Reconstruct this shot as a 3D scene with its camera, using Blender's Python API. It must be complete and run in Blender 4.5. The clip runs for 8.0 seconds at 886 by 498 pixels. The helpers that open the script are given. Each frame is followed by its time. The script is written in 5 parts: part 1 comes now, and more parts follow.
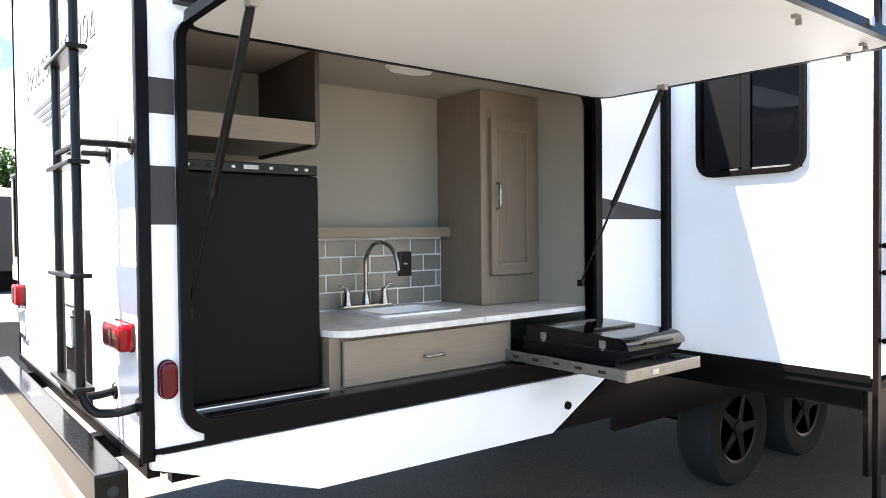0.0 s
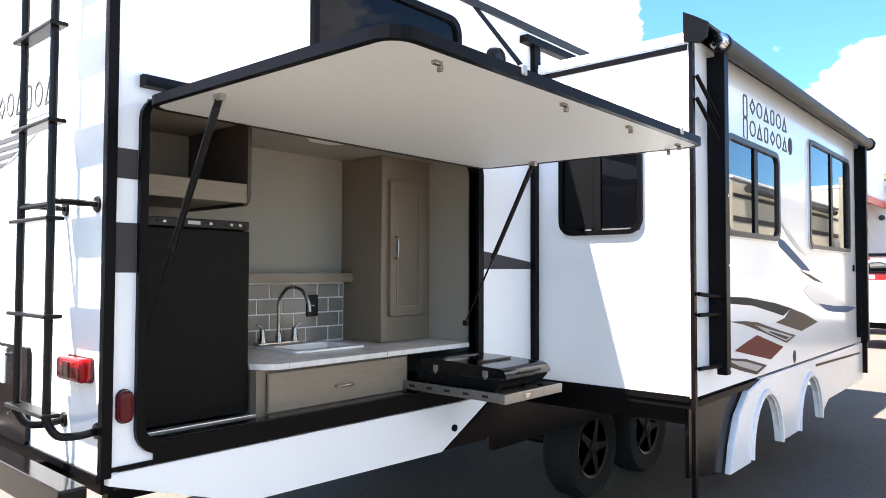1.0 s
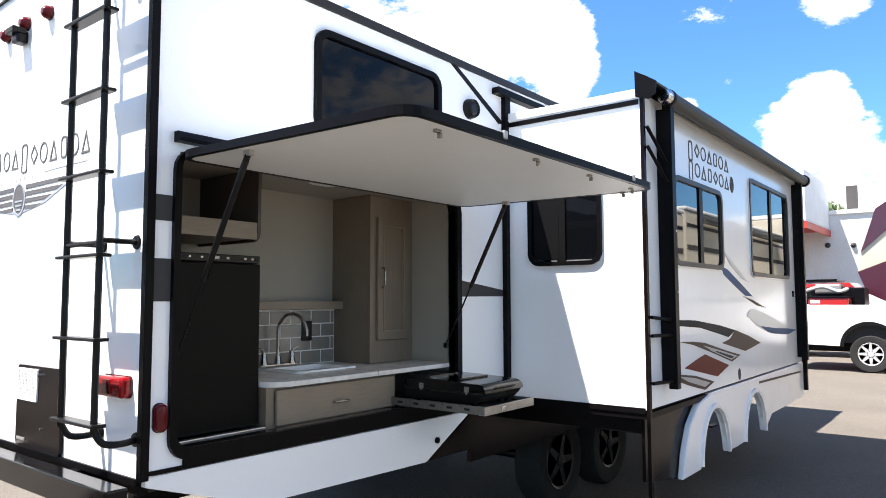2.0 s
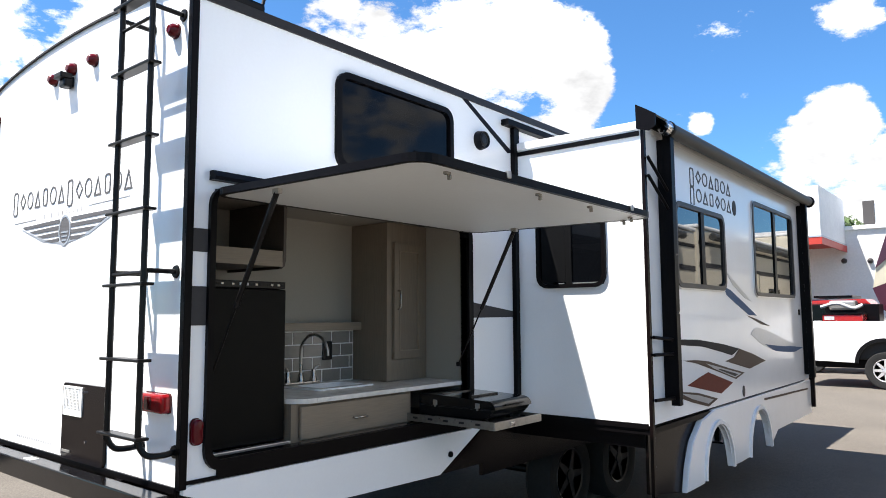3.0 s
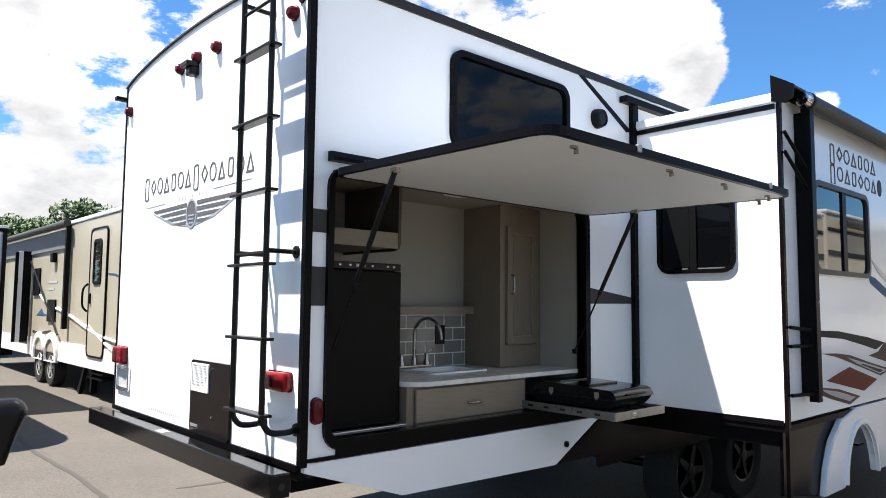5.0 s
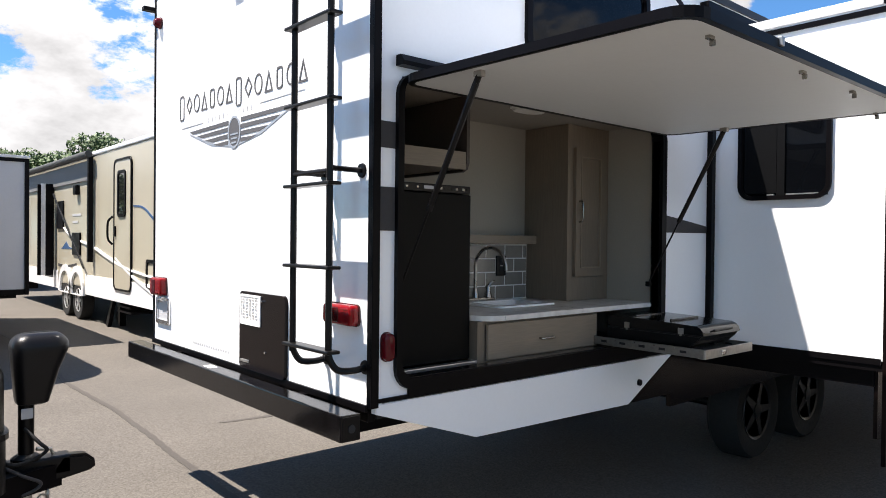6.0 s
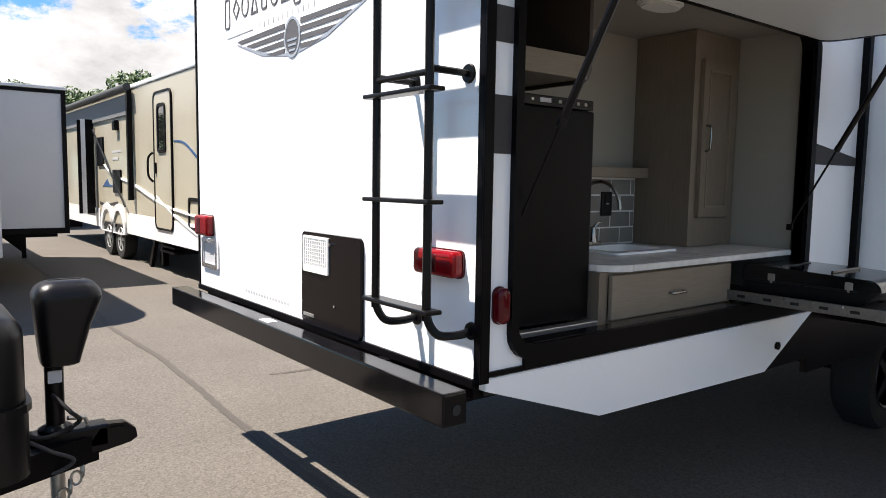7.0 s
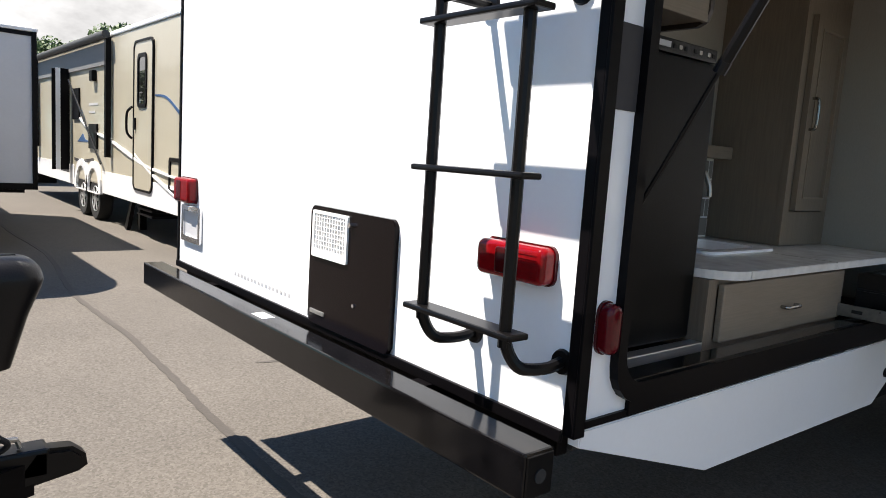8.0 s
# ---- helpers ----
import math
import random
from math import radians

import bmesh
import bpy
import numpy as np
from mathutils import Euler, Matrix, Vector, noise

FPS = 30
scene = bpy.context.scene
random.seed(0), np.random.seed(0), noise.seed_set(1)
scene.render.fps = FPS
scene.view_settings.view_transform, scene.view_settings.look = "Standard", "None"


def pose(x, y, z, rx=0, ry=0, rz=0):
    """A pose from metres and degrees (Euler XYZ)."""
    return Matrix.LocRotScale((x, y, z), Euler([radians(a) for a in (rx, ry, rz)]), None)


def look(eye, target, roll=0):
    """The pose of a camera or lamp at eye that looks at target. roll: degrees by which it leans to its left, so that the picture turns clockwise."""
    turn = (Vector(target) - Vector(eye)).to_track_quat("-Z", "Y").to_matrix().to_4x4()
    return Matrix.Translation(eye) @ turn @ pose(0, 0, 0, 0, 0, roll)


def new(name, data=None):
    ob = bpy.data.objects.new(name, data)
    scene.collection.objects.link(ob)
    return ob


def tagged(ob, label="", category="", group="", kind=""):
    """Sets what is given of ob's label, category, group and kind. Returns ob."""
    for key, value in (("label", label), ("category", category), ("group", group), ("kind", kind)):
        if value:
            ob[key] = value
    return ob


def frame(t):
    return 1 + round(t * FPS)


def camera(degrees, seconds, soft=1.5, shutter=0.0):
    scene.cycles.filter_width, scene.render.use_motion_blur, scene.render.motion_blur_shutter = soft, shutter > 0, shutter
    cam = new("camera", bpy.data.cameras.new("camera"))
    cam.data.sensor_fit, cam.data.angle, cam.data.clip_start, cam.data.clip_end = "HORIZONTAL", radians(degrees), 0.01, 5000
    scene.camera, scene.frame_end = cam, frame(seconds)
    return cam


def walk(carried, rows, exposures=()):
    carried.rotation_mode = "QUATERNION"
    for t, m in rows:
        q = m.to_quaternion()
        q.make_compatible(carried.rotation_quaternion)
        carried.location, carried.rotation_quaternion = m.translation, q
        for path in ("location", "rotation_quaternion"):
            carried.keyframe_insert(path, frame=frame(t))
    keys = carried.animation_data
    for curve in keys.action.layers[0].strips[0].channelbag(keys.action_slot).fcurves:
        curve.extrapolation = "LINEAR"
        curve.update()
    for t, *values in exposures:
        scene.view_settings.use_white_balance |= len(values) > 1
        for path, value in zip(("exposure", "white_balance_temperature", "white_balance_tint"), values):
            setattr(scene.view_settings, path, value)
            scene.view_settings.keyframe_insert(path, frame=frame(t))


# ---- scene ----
cam = camera(64.5, 8.0, soft=0.9)
PATH = [
    (0, (-0.577, -2.132, 1.538), (0.664, -0.564, 1.494), -0.6),
    (0.5, (-0.812, -2.303, 1.525), (0.594, -0.881, 1.572), -0.5),
    (1, (-1.041, -2.417, 1.577), (0.464, -1.102, 1.644), 0.2),
    (1.5, (-1.263, -2.535, 1.570), (0.286, -1.277, 1.700), -0.3),
    (1.7, (-1.345, -2.562, 1.565), (0.219, -1.322, 1.701), -0.4),
    (2.8, (-1.629, -2.78, 1.613), (-0.069, -1.541, 1.789), 0.2),
    (3, (-1.647, -2.797, 1.607), (-0.109, -1.534, 1.798), -0.3),
    (3.5, (-1.659, -2.801, 1.607), (-0.182, -1.471, 1.83), 0.1),
    (4, (-1.646, -2.789, 1.612), (-0.22, -1.407, 1.849), 0.1),
    (4.5, (-1.616, -2.771, 1.602), (-0.25, -1.327, 1.821), 0.5),
    (4.7, (-1.62, -2.742, 1.596), (-0.269, -1.28, 1.794), 0.9),
    (5.8, (-1.611, -2.331, 1.538), (-0.284, -0.834, 1.561), -0.5),
    (6, (-1.586, -2.224, 1.535), (-0.27, -0.717, 1.512), 0.6),
    (6.5, (-1.470, -1.907, 1.508), (-0.217, -0.352, 1.404), 1.60),
    (7, (-1.378, -1.552, 1.486), (-0.142, 0.016, 1.296), 0.89),
    (7.5, (-1.262, -1.207, 1.464), (0.011, 0.331, 1.223), 1.18),
    (8, (-1.150, -0.905, 1.454), (0.128, 0.629, 1.193), 3.80),
]
EXPOSURES = [(0, 3.05, 6850, 13), (0.5, 2.88, 6800, 13), (1.0, 2.56, 6750, 13), (1.5, 2.22, 6750, 13), (3.0, 1.60, 6600, 11), (4.5, 1.50, 6560, 11), (6.0, 1.40, 6700, 13), (6.5, 1.4, 6800, 14), (7.0, 1.4, 6800, 13), (8.0, 1.4, 6750, 12)]
walk(cam, [(t, look(eye, target, roll)) for t, eye, target, roll in PATH], EXPOSURES)

# ---- sky and sun ----
SUN_TO = Vector((-1.0, 0.69, 2.5)).normalized()
sun_el, sun_az = math.asin(SUN_TO.z), math.atan2(SUN_TO.x, SUN_TO.y)
world = bpy.data.worlds.new("world")
scene.world = world
world.use_nodes = True
wn, wl = world.node_tree.nodes, world.node_tree.links
wn.clear()
sky = wn.new("ShaderNodeTexSky")
sky.sky_type, sky.sun_disc, sky.sun_elevation, sky.sun_rotation = "NISHITA", False, sun_el, sun_az
sky.air_density, sky.dust_density, sky.ozone_density = 1.0, 0.4, 2.0
wtc = wn.new("ShaderNodeTexCoord")


def wmath(op, a, b=None, c=None):
    n = wn.new("ShaderNodeMath")
    n.operation = op
    for k, v in enumerate((a, b, c)):
        if v is None:
            continue
        if isinstance(v, (int, float)):
            n.inputs[k].default_value = v
        else:
            wl.new(v, n.inputs[k])
    return n.outputs[0]


def wnoise(scale, detail, rough, offset):
    m = wn.new("ShaderNodeMapping")
    m.inputs["Scale"].default_value, m.inputs["Location"].default_value = (1, 1, 1.9), offset
    wl.new(wtc.outputs["Generated"], m.inputs["Vector"])
    n = wn.new("ShaderNodeTexNoise")
    n.inputs["Scale"].default_value, n.inputs["Detail"].default_value, n.inputs["Roughness"].default_value = scale, detail, rough
    wl.new(m.outputs["Vector"], n.inputs["Vector"])
    return n.outputs["Fac"]


# cumulus banks: direction of the middle, cosine of the half width, weight
BANKS = [((0.63, 0.69, 0.315), 0.9940, 1.0), ((0.70, 0.624, 0.308), 0.9936, 1.0), ((0.768, 0.53, 0.318), 0.9940, 1.0), ((0.805, 0.475, 0.335), 0.9962, 1.0), ((0.828, 0.475, 0.305), 0.9970, 0.9),
         ((0.775, 0.56, 0.27), 0.992, 1.0), ((0.66, 0.70, 0.25), 0.992, 1.0), ((0.957, 0.192, 0.219), 0.9993, 0.8), ((0.958, 0.158, 0.239), 0.9992, 0.8), ((0.972, 0.14, 0.14), 0.9965, 0.9), ((0.97, 0.21, 0.13), 0.998, 0.6),
         ((0.925, 0.140, 0.352), 0.9991, 0.8), ((0.916, 0.312, 0.25), 0.99985, 0.55), ((0.24, 0.91, 0.335), 0.9935, 1.0), ((0.285, 0.93, 0.225), 0.992, 1.0), ((0.388, 0.833, 0.405), 0.9978, 0.9), ((0.592, 0.685, 0.425), 0.9991, 0.6),
         ((0.20, 0.945, 0.26), 0.988, 1.0), ((0.18, 0.97, 0.155), 0.966, 1.0), ((-0.2, 0.9, 0.3), 0.95, 1.0), ((-0.8, -0.4, 0.4), 0.96, 0.8), ((0.45, -0.85, 0.35), 0.93, 0.6), ((-0.35, -0.85, 0.45), 0.93, 0.6),
         ((0.345, 0.872, 0.345), 0.9980, -0.8), ((0.300, 0.935, 0.192), 0.9975, -0.9), ((0.14, 0.95, 0.28), 0.968, 1.0), ((0.05, 0.93, 0.36), 0.97, 0.9),
         ((0.876, 0.405, 0.262), 0.9990, -1.0), ((0.856, 0.388, 0.342), 0.9994, -0.8)]
cover, gap = None, None
for (bx, by, bz), edge, weight in BANKS:
    edge = 1 - 1.35 * (1 - edge)
    d = wn.new("ShaderNodeVectorMath")
    d.operation = "DOT_PRODUCT"
    wl.new(wtc.outputs["Generated"], d.inputs[0])
    d.inputs[1].default_value = Vector((bx, by, bz)).normalized()
    v = wmath("MULTIPLY", wmath("MAXIMUM", wmath("DIVIDE", wmath("SUBTRACT", d.outputs["Value"], edge), 1 - edge), 0.0), weight)
    if weight < 0:
        gap = v if gap is None else wmath("ADD", gap, v)
    else:
        cover = v if cover is None else wmath("ADD", cover, v)
billow = wnoise(6.5, 11, 0.66, (0.3, 0.1, 0.6))
wisps = wnoise(2.6, 6, 0.55, (4.1, 2.0, 0.2))
amount = wmath("ADD", wmath("MULTIPLY", wmath("ADD", wmath("MINIMUM", cover, 0.68), wmath("MULTIPLY", gap, 0.4)), 0.85), wmath("MULTIPLY", wmath("SUBTRACT", billow, 0.5), 2.8))
amount = wmath("ADD", amount, wmath("MULTIPLY", wmath("SUBTRACT", wisps, 0.5), 0.5))
ramp = wn.new("ShaderNodeMapRange")
ramp.interpolation_type = "SMOOTHSTEP"
wl.new(amount, ramp.inputs["Value"])
ramp.inputs["From Min"].default_value, ramp.inputs["From Max"].default_value = 0.21, 0.47
shade = wn.new("ShaderNodeMapRange")
wl.new(wnoise(4.0, 6, 0.6, (1.3, 7.1, 3.6)), shade.inputs["Value"])
shade.inputs["From Min"].default_value, shade.inputs["From Max"].default_value = 0.35, 0.62
shade.inputs["To Min"].default_value, shade.inputs["To Max"].default_value = 0.48, 1.0
SKY_STRENGTH, CLOUD = 0.058, 0.53
skyc = wn.new("ShaderNodeVectorMath")
skyc.operation = "SCALE"
wl.new(sky.outputs["Color"], skyc.inputs[0])
skyc.inputs["Scale"].default_value = SKY_STRENGTH
tint = wn.new("ShaderNodeVectorMath")
tint.operation = "MULTIPLY"
wl.new(skyc.outputs["Vector"], tint.inputs[0])
tint.inputs[1].default_value = (0.52, 0.93, 1.27)
cloudc = wn.new("ShaderNodeVectorMath")
cloudc.operation = "SCALE"
cloudc.inputs[0].default_value = (0.97 * CLOUD, 0.985 * CLOUD, 1.0 * CLOUD)
wl.new(shade.outputs["Result"], cloudc.inputs["Scale"])
wmix = wn.new("ShaderNodeMix")
wmix.data_type = "RGBA"
wl.new(ramp.outputs["Result"], wmix.inputs["Factor"])
wl.new(tint.outputs["Vector"], wmix.inputs["A"])
wl.new(cloudc.outputs["Vector"], wmix.inputs["B"])
wbg, wout = wn.new("ShaderNodeBackground"), wn.new("ShaderNodeOutputWorld")
wl.new(wmix.outputs["Result"], wbg.inputs["Color"])
wl.new(wbg.outputs["Background"], wout.inputs["Surface"])

sun = new("sun", bpy.data.lights.new("sun", "SUN"))
sun.data.energy, sun.data.angle, sun.data.color = 5.0, radians(0.53), (1.0, 0.955, 0.89)
sun.matrix_world = look(SUN_TO * 30, (0, 0, 0))


# ---- materials ----
def mat(name, color, rough=0.5, metal=0.0, grain=40.0, vary=0.08, bump=0.0, coat=0.0, stretch=(1, 1, 1), blotch=1.5, stain=0.06,
        island=0.0, spec=0.5, trans=0.0, alpha=1.0, bump_scale=None, ior=1.45):
    m = bpy.data.materials.new(name)
    m.use_nodes = True
    n, l = m.node_tree.nodes, m.node_tree.links
    p = n["Principled BSDF"]
    p.inputs["Roughness"].default_value, p.inputs["Metallic"].default_value = rough, metal
    p.inputs["Coat Weight"].default_value, p.inputs["Coat Roughness"].default_value = coat, 0.08
    p.inputs["Specular IOR Level"].default_value, p.inputs["Transmission Weight"].default_value = spec, trans
    p.inputs["IOR"].default_value, p.inputs["Alpha"].default_value = ior, alpha
    tc, mp = n.new("ShaderNodeTexCoord"), n.new("ShaderNodeMapping")
    geo = n.new("ShaderNodeNewGeometry")
    mp.inputs["Scale"].default_value = stretch
    l.new(geo.outputs["Position"], mp.inputs["Vector"])
    fine, wide = n.new("ShaderNodeTexNoise"), n.new("ShaderNodeTexNoise")
    fine.inputs["Scale"].default_value, fine.inputs["Detail"].default_value = grain, 5
    wide.inputs["Scale"].default_value, wide.inputs["Detail"].default_value = blotch, 4
    l.new(mp.outputs["Vector"], fine.inputs["Vector"])
    l.new(geo.outputs["Position"], wide.inputs["Vector"])

    def calc(op, a, b):
        k = n.new("ShaderNodeMath")
        k.operation = op
        for q, v in ((0, a), (1, b)):
            if isinstance(v, (int, float)):
                k.inputs[q].default_value = v
            else:
                l.new(v, k.inputs[q])
        return k.outputs[0]
    f = calc("ADD", calc("MULTIPLY", calc("SUBTRACT", fine.outputs["Fac"], 0.5), 4 * vary), calc("MULTIPLY", calc("SUBTRACT", wide.outputs["Fac"], 0.5), 4 * stain))
    if island:
        info = n.new("ShaderNodeObjectInfo")
        f = calc("ADD", f, calc("MULTIPLY", calc("SUBTRACT", info.outputs["Random"], 0.5), 2 * island))
    sc = n.new("ShaderNodeVectorMath")
    sc.operation = "SCALE"
    sc.inputs[0].default_value = color
    l.new(calc("ADD", f, 1.0), sc.inputs["Scale"])
    l.new(sc.outputs["Vector"], p.inputs["Base Color"])
    l.new(calc("ADD", calc("MULTIPLY", calc("SUBTRACT", wide.outputs["Fac"], 0.5), 0.25 * rough), rough), p.inputs["Roughness"])
    if bump:
        b = n.new("ShaderNodeBump")
        b.inputs["Strength"].default_value, b.inputs["Distance"].default_value = 1.0, bump
        if bump_scale:
            bn = n.new("ShaderNodeTexNoise")
            bn.inputs["Scale"].default_value = bump_scale
            l.new(geo.outputs["Position"], bn.inputs["Vector"])
            l.new(bn.outputs["Fac"], b.inputs["Height"])
        else:
            l.new(fine.outputs["Fac"], b.inputs["Height"])
        l.new(b.outputs["Normal"], p.inputs["Normal"])
    return m


WHITE = mat("white_fibreglass", (0.82, 0.83, 0.84), 0.16, vary=0.01, grain=60, stain=0.025, bump=0.005, bump_scale=2.2, coat=0.3)
WHITE_METAL = mat("white_roof_edge", (0.8, 0.8, 0.79), 0.4, vary=0.02, stain=0.05)
BLACK_TRIM = mat("black_trim", (0.0035, 0.003, 0.0035), 0.36, vary=0.15, grain=90, stain=0.1, spec=0.1)
BLACK_GLOSS = mat("black_gloss", (0.005, 0.0045, 0.005), 0.15, vary=0.1, stain=0.1, spec=0.35)
BUMPER_PAINT = mat("scuffed_black_enamel", (0.004, 0.0036, 0.0038), 0.13, vary=0.35, grain=18, stain=0.35, blotch=6, spec=0.3)
GRILL_GLOSS = mat("grill_enamel", (0.004, 0.004, 0.0045), 0.14, vary=0.1, spec=0.4)
BLACK_TUBE = mat("black_powder_coat", (0.0045, 0.004, 0.004), 0.3, vary=0.15, grain=200, stain=0.1, spec=0.22)
BROWN_PANEL = mat("dark_brown_panel", (0.0055, 0.0034, 0.0034), 0.2, vary=0.12, stain=0.15, spec=0.13)
RUBBER = mat("tyre_rubber", (0.010, 0.010, 0.010), 0.8, vary=0.2, bump=0.002, stain=0.2)
CHROME = mat("polished_metal", (0.75, 0.75, 0.76), 0.18, 1.0, vary=0.04, stain=0.05)
DARK_ALLOY = mat("dark_alloy", (0.02, 0.02, 0.021), 0.4, 0.3, vary=0.1, stain=0.1)
WHEEL_ALLOY = mat("bright_wheel_alloy", (0.62, 0.62, 0.63), 0.3, 0.5, vary=0.05, stain=0.06)
INK_GREY = mat("grey_print", (0.105, 0.105, 0.11), 0.5, vary=0.05, spec=0.1)
INK_PALE = mat("faint_grey_print", (0.42, 0.42, 0.43), 0.5, vary=0.03)
SCREEN = mat("grey_insect_screen", (0.0035, 0.0037, 0.0042), 0.5, vary=0.1, spec=0.1)
STEEL = mat("galvanised_steel", (0.42, 0.40, 0.37), 0.38, 0.85, grain=60, vary=0.12, stain=0.15)
DULL_STEEL = mat("dull_zinc", (0.21, 0.20, 0.18), 0.45, 0.8, grain=60, vary=0.15, stain=0.2)
ALU = mat("brushed_aluminium", (0.62, 0.63, 0.65), 0.33, 0.9, grain=80, stretch=(0.1, 1, 4), vary=0.08, stain=0.06)
NICKEL = mat("brushed_nickel", (0.36, 0.34, 0.31), 0.27, 1.0, vary=0.05)
WOOD = mat("taupe_wood_laminate", (0.178, 0.143, 0.107), 0.42, grain=26, stretch=(6, 6, 0.35), vary=0.11, stain=0.06, blotch=4, bump=0.0006)
WOOD_FLAT = mat("taupe_wood_crossgrain", (0.222, 0.180, 0.136), 0.42, grain=26, stretch=(0.35, 6, 6), vary=0.11, stain=0.06, blotch=4, bump=0.0006)
WOOD_DARK = mat("dark_brown_laminate", (0.060, 0.046, 0.039), 0.4, grain=24, stretch=(6, 6, 0.4), vary=0.12, stain=0.08)
WALLBOARD = mat("beige_textured_wallboard", (0.300, 0.278, 0.240), 0.6, grain=140, stretch=(3, 3, 0.6), vary=0.05, stain=0.03, bump=0.0006)
CEILING = mat("tan_ceiling_board", (0.290, 0.265, 0.230), 0.6, vary=0.04, stain=0.05)
COUNTER = mat("pale_stone_laminate", (0.62, 0.61, 0.58), 0.25, grain=22, vary=0.12, stain=0.1, blotch=9)
TILE = mat("grey_glazed_tile", (0.235, 0.215, 0.19), 0.2, grain=30, vary=0.06, stain=0.05, island=0.10)
GROUT = mat("white_grout", (0.72, 0.71, 0.68), 0.8, vary=0.05, bump=0.0006)
GROUT_DARK = mat("grey_joint_filler", (0.12, 0.115, 0.105), 0.7, vary=0.1)
PORCELAIN = mat("white_sink_plastic", (0.84, 0.85, 0.86), 0.2, vary=0.01, stain=0.02)
FRIDGE = mat("black_fridge_face", (0.0042, 0.0042, 0.0042), 0.36, grain=260, vary=0.15, bump=0.0005, stain=0.1, spec=0.1)
LID_LINER = mat("cream_liner_board", (0.71, 0.735, 0.735), 0.5, vary=0.015, stain=0.03)
RED_LENS = mat("red_light_lens", (0.19, 0.003, 0.005), 0.1, vary=0.2, grain=70, spec=0.35)
RED_MID = mat("side_lamp_lens", (0.085, 0.003, 0.006), 0.12, vary=0.2, grain=90, spec=0.35)
RED_DARK = mat("dark_red_lens", (0.05, 0.002, 0.003), 0.12, vary=0.15, spec=0.35)
CLEAR_LENS = mat("white_lamp_lens", (0.8, 0.8, 0.76), 0.35, vary=0.02)
DECAL_GREY = mat("grey_decal", (0.055, 0.052, 0.052), 0.5, vary=0.05, stain=0.05, spec=0.1)
DECAL_BLACK = mat("black_decal", (0.010, 0.010, 0.014), 0.5, vary=0.05, spec=0.1)
DECAL_BROWN = mat("taupe_decal", (0.085, 0.060, 0.046), 0.5, vary=0.06, stain=0.1, spec=0.1)
DECAL_MAROON = mat("maroon_decal", (0.13, 0.026, 0.018), 0.5, vary=0.08, stain=0.1, spec=0.1)
DECAL_BLUE = mat("blue_decal", (0.045, 0.092, 0.185), 0.5, vary=0.08, stain=0.15, spec=0.1)
DECAL_SILVER = mat("silver_decal", (0.40, 0.42, 0.45), 0.3, 0.4, vary=0.05, stain=0.1)
DECAL_PALE = mat("pale_grey_decal", (0.45, 0.45, 0.46), 0.4, vary=0.03)
BEIGE = mat("beige_fibreglass", (0.42, 0.385, 0.295), 0.3, vary=0.02, stain=0.04, bump=0.002, bump_scale=3.0, coat=0.3)
CREAM = mat("cream_fibreglass", (0.60, 0.545, 0.43), 0.3, vary=0.02, stain=0.04, coat=0.2)
GREY_WALL = mat("grey_fibreglass", (0.56, 0.56, 0.56), 0.32, vary=0.02, stain=0.04)
AWNING = mat("dark_awning_vinyl", (0.040, 0.040, 0.036), 0.55, grain=150, vary=0.1, stain=0.12)
TRUCK_WHITE = mat("white_car_paint", (0.80, 0.80, 0.80), 0.2, vary=0.01, stain=0.01, coat=0.6)
RED_PAINT = mat("red_car_paint", (0.33, 0.015, 0.015), 0.25, vary=0.04, coat=0.5)
MAROON_PAINT = mat("maroon_car_paint", (0.045, 0.008, 0.016), 0.25, vary=0.05, coat=0.5)
STUCCO = mat("white_painted_block", (0.68, 0.68, 0.68), 0.8, grain=12, vary=0.05, stain=0.05, bump=0.004)
RED_STRIPE = mat("red_sign_band", (0.40, 0.035, 0.022), 0.5, vary=0.05)
PLASTIC = mat("black_moulded_plastic", (0.005, 0.0046, 0.005), 0.33, grain=200, vary=0.12, bump=0.0006, stain=0.12, spec=0.3)
BARK = mat("bark", (0.10, 0.075, 0.055), 0.9, grain=14, vary=0.2, bump=0.01, stretch=(1, 1, 0.3))
LEAF = mat("leaves", (0.060, 0.100, 0.028), 0.6, grain=3, vary=0.25, stain=0.2, blotch=0.6)
VALANCE = mat("grey_awning_valance", (0.16, 0.16, 0.155), 0.6, grain=30, vary=0.06, stain=0.12, blotch=0.8)
ROOF_TRIM = mat("weathered_brown_trim", (0.022, 0.019, 0.018), 0.4, vary=0.15, grain=60, stain=0.15, spec=0.3)
ROOFING = mat("white_roof_membrane", (0.74, 0.74, 0.72), 0.6, vary=0.03, stain=0.06)
DARK_INSIDE = mat("dark_lining", (0.02, 0.02, 0.02), 0.8, vary=0.1)
GLASS = mat("tinted_glass", (0.0025, 0.003, 0.004), 0.03, vary=0.0, stain=0.0, spec=0.18)
GLASS_MIRROR = mat("tinted_reflective_glass", (0.012, 0.012, 0.012), 0.02, vary=0.0, stain=0.0, spec=1.0, ior=1.6)
FRAME_GREY = mat("grey_window_frame", (0.045, 0.042, 0.042), 0.4, vary=0.08, grain=120, stain=0.1, spec=0.3)


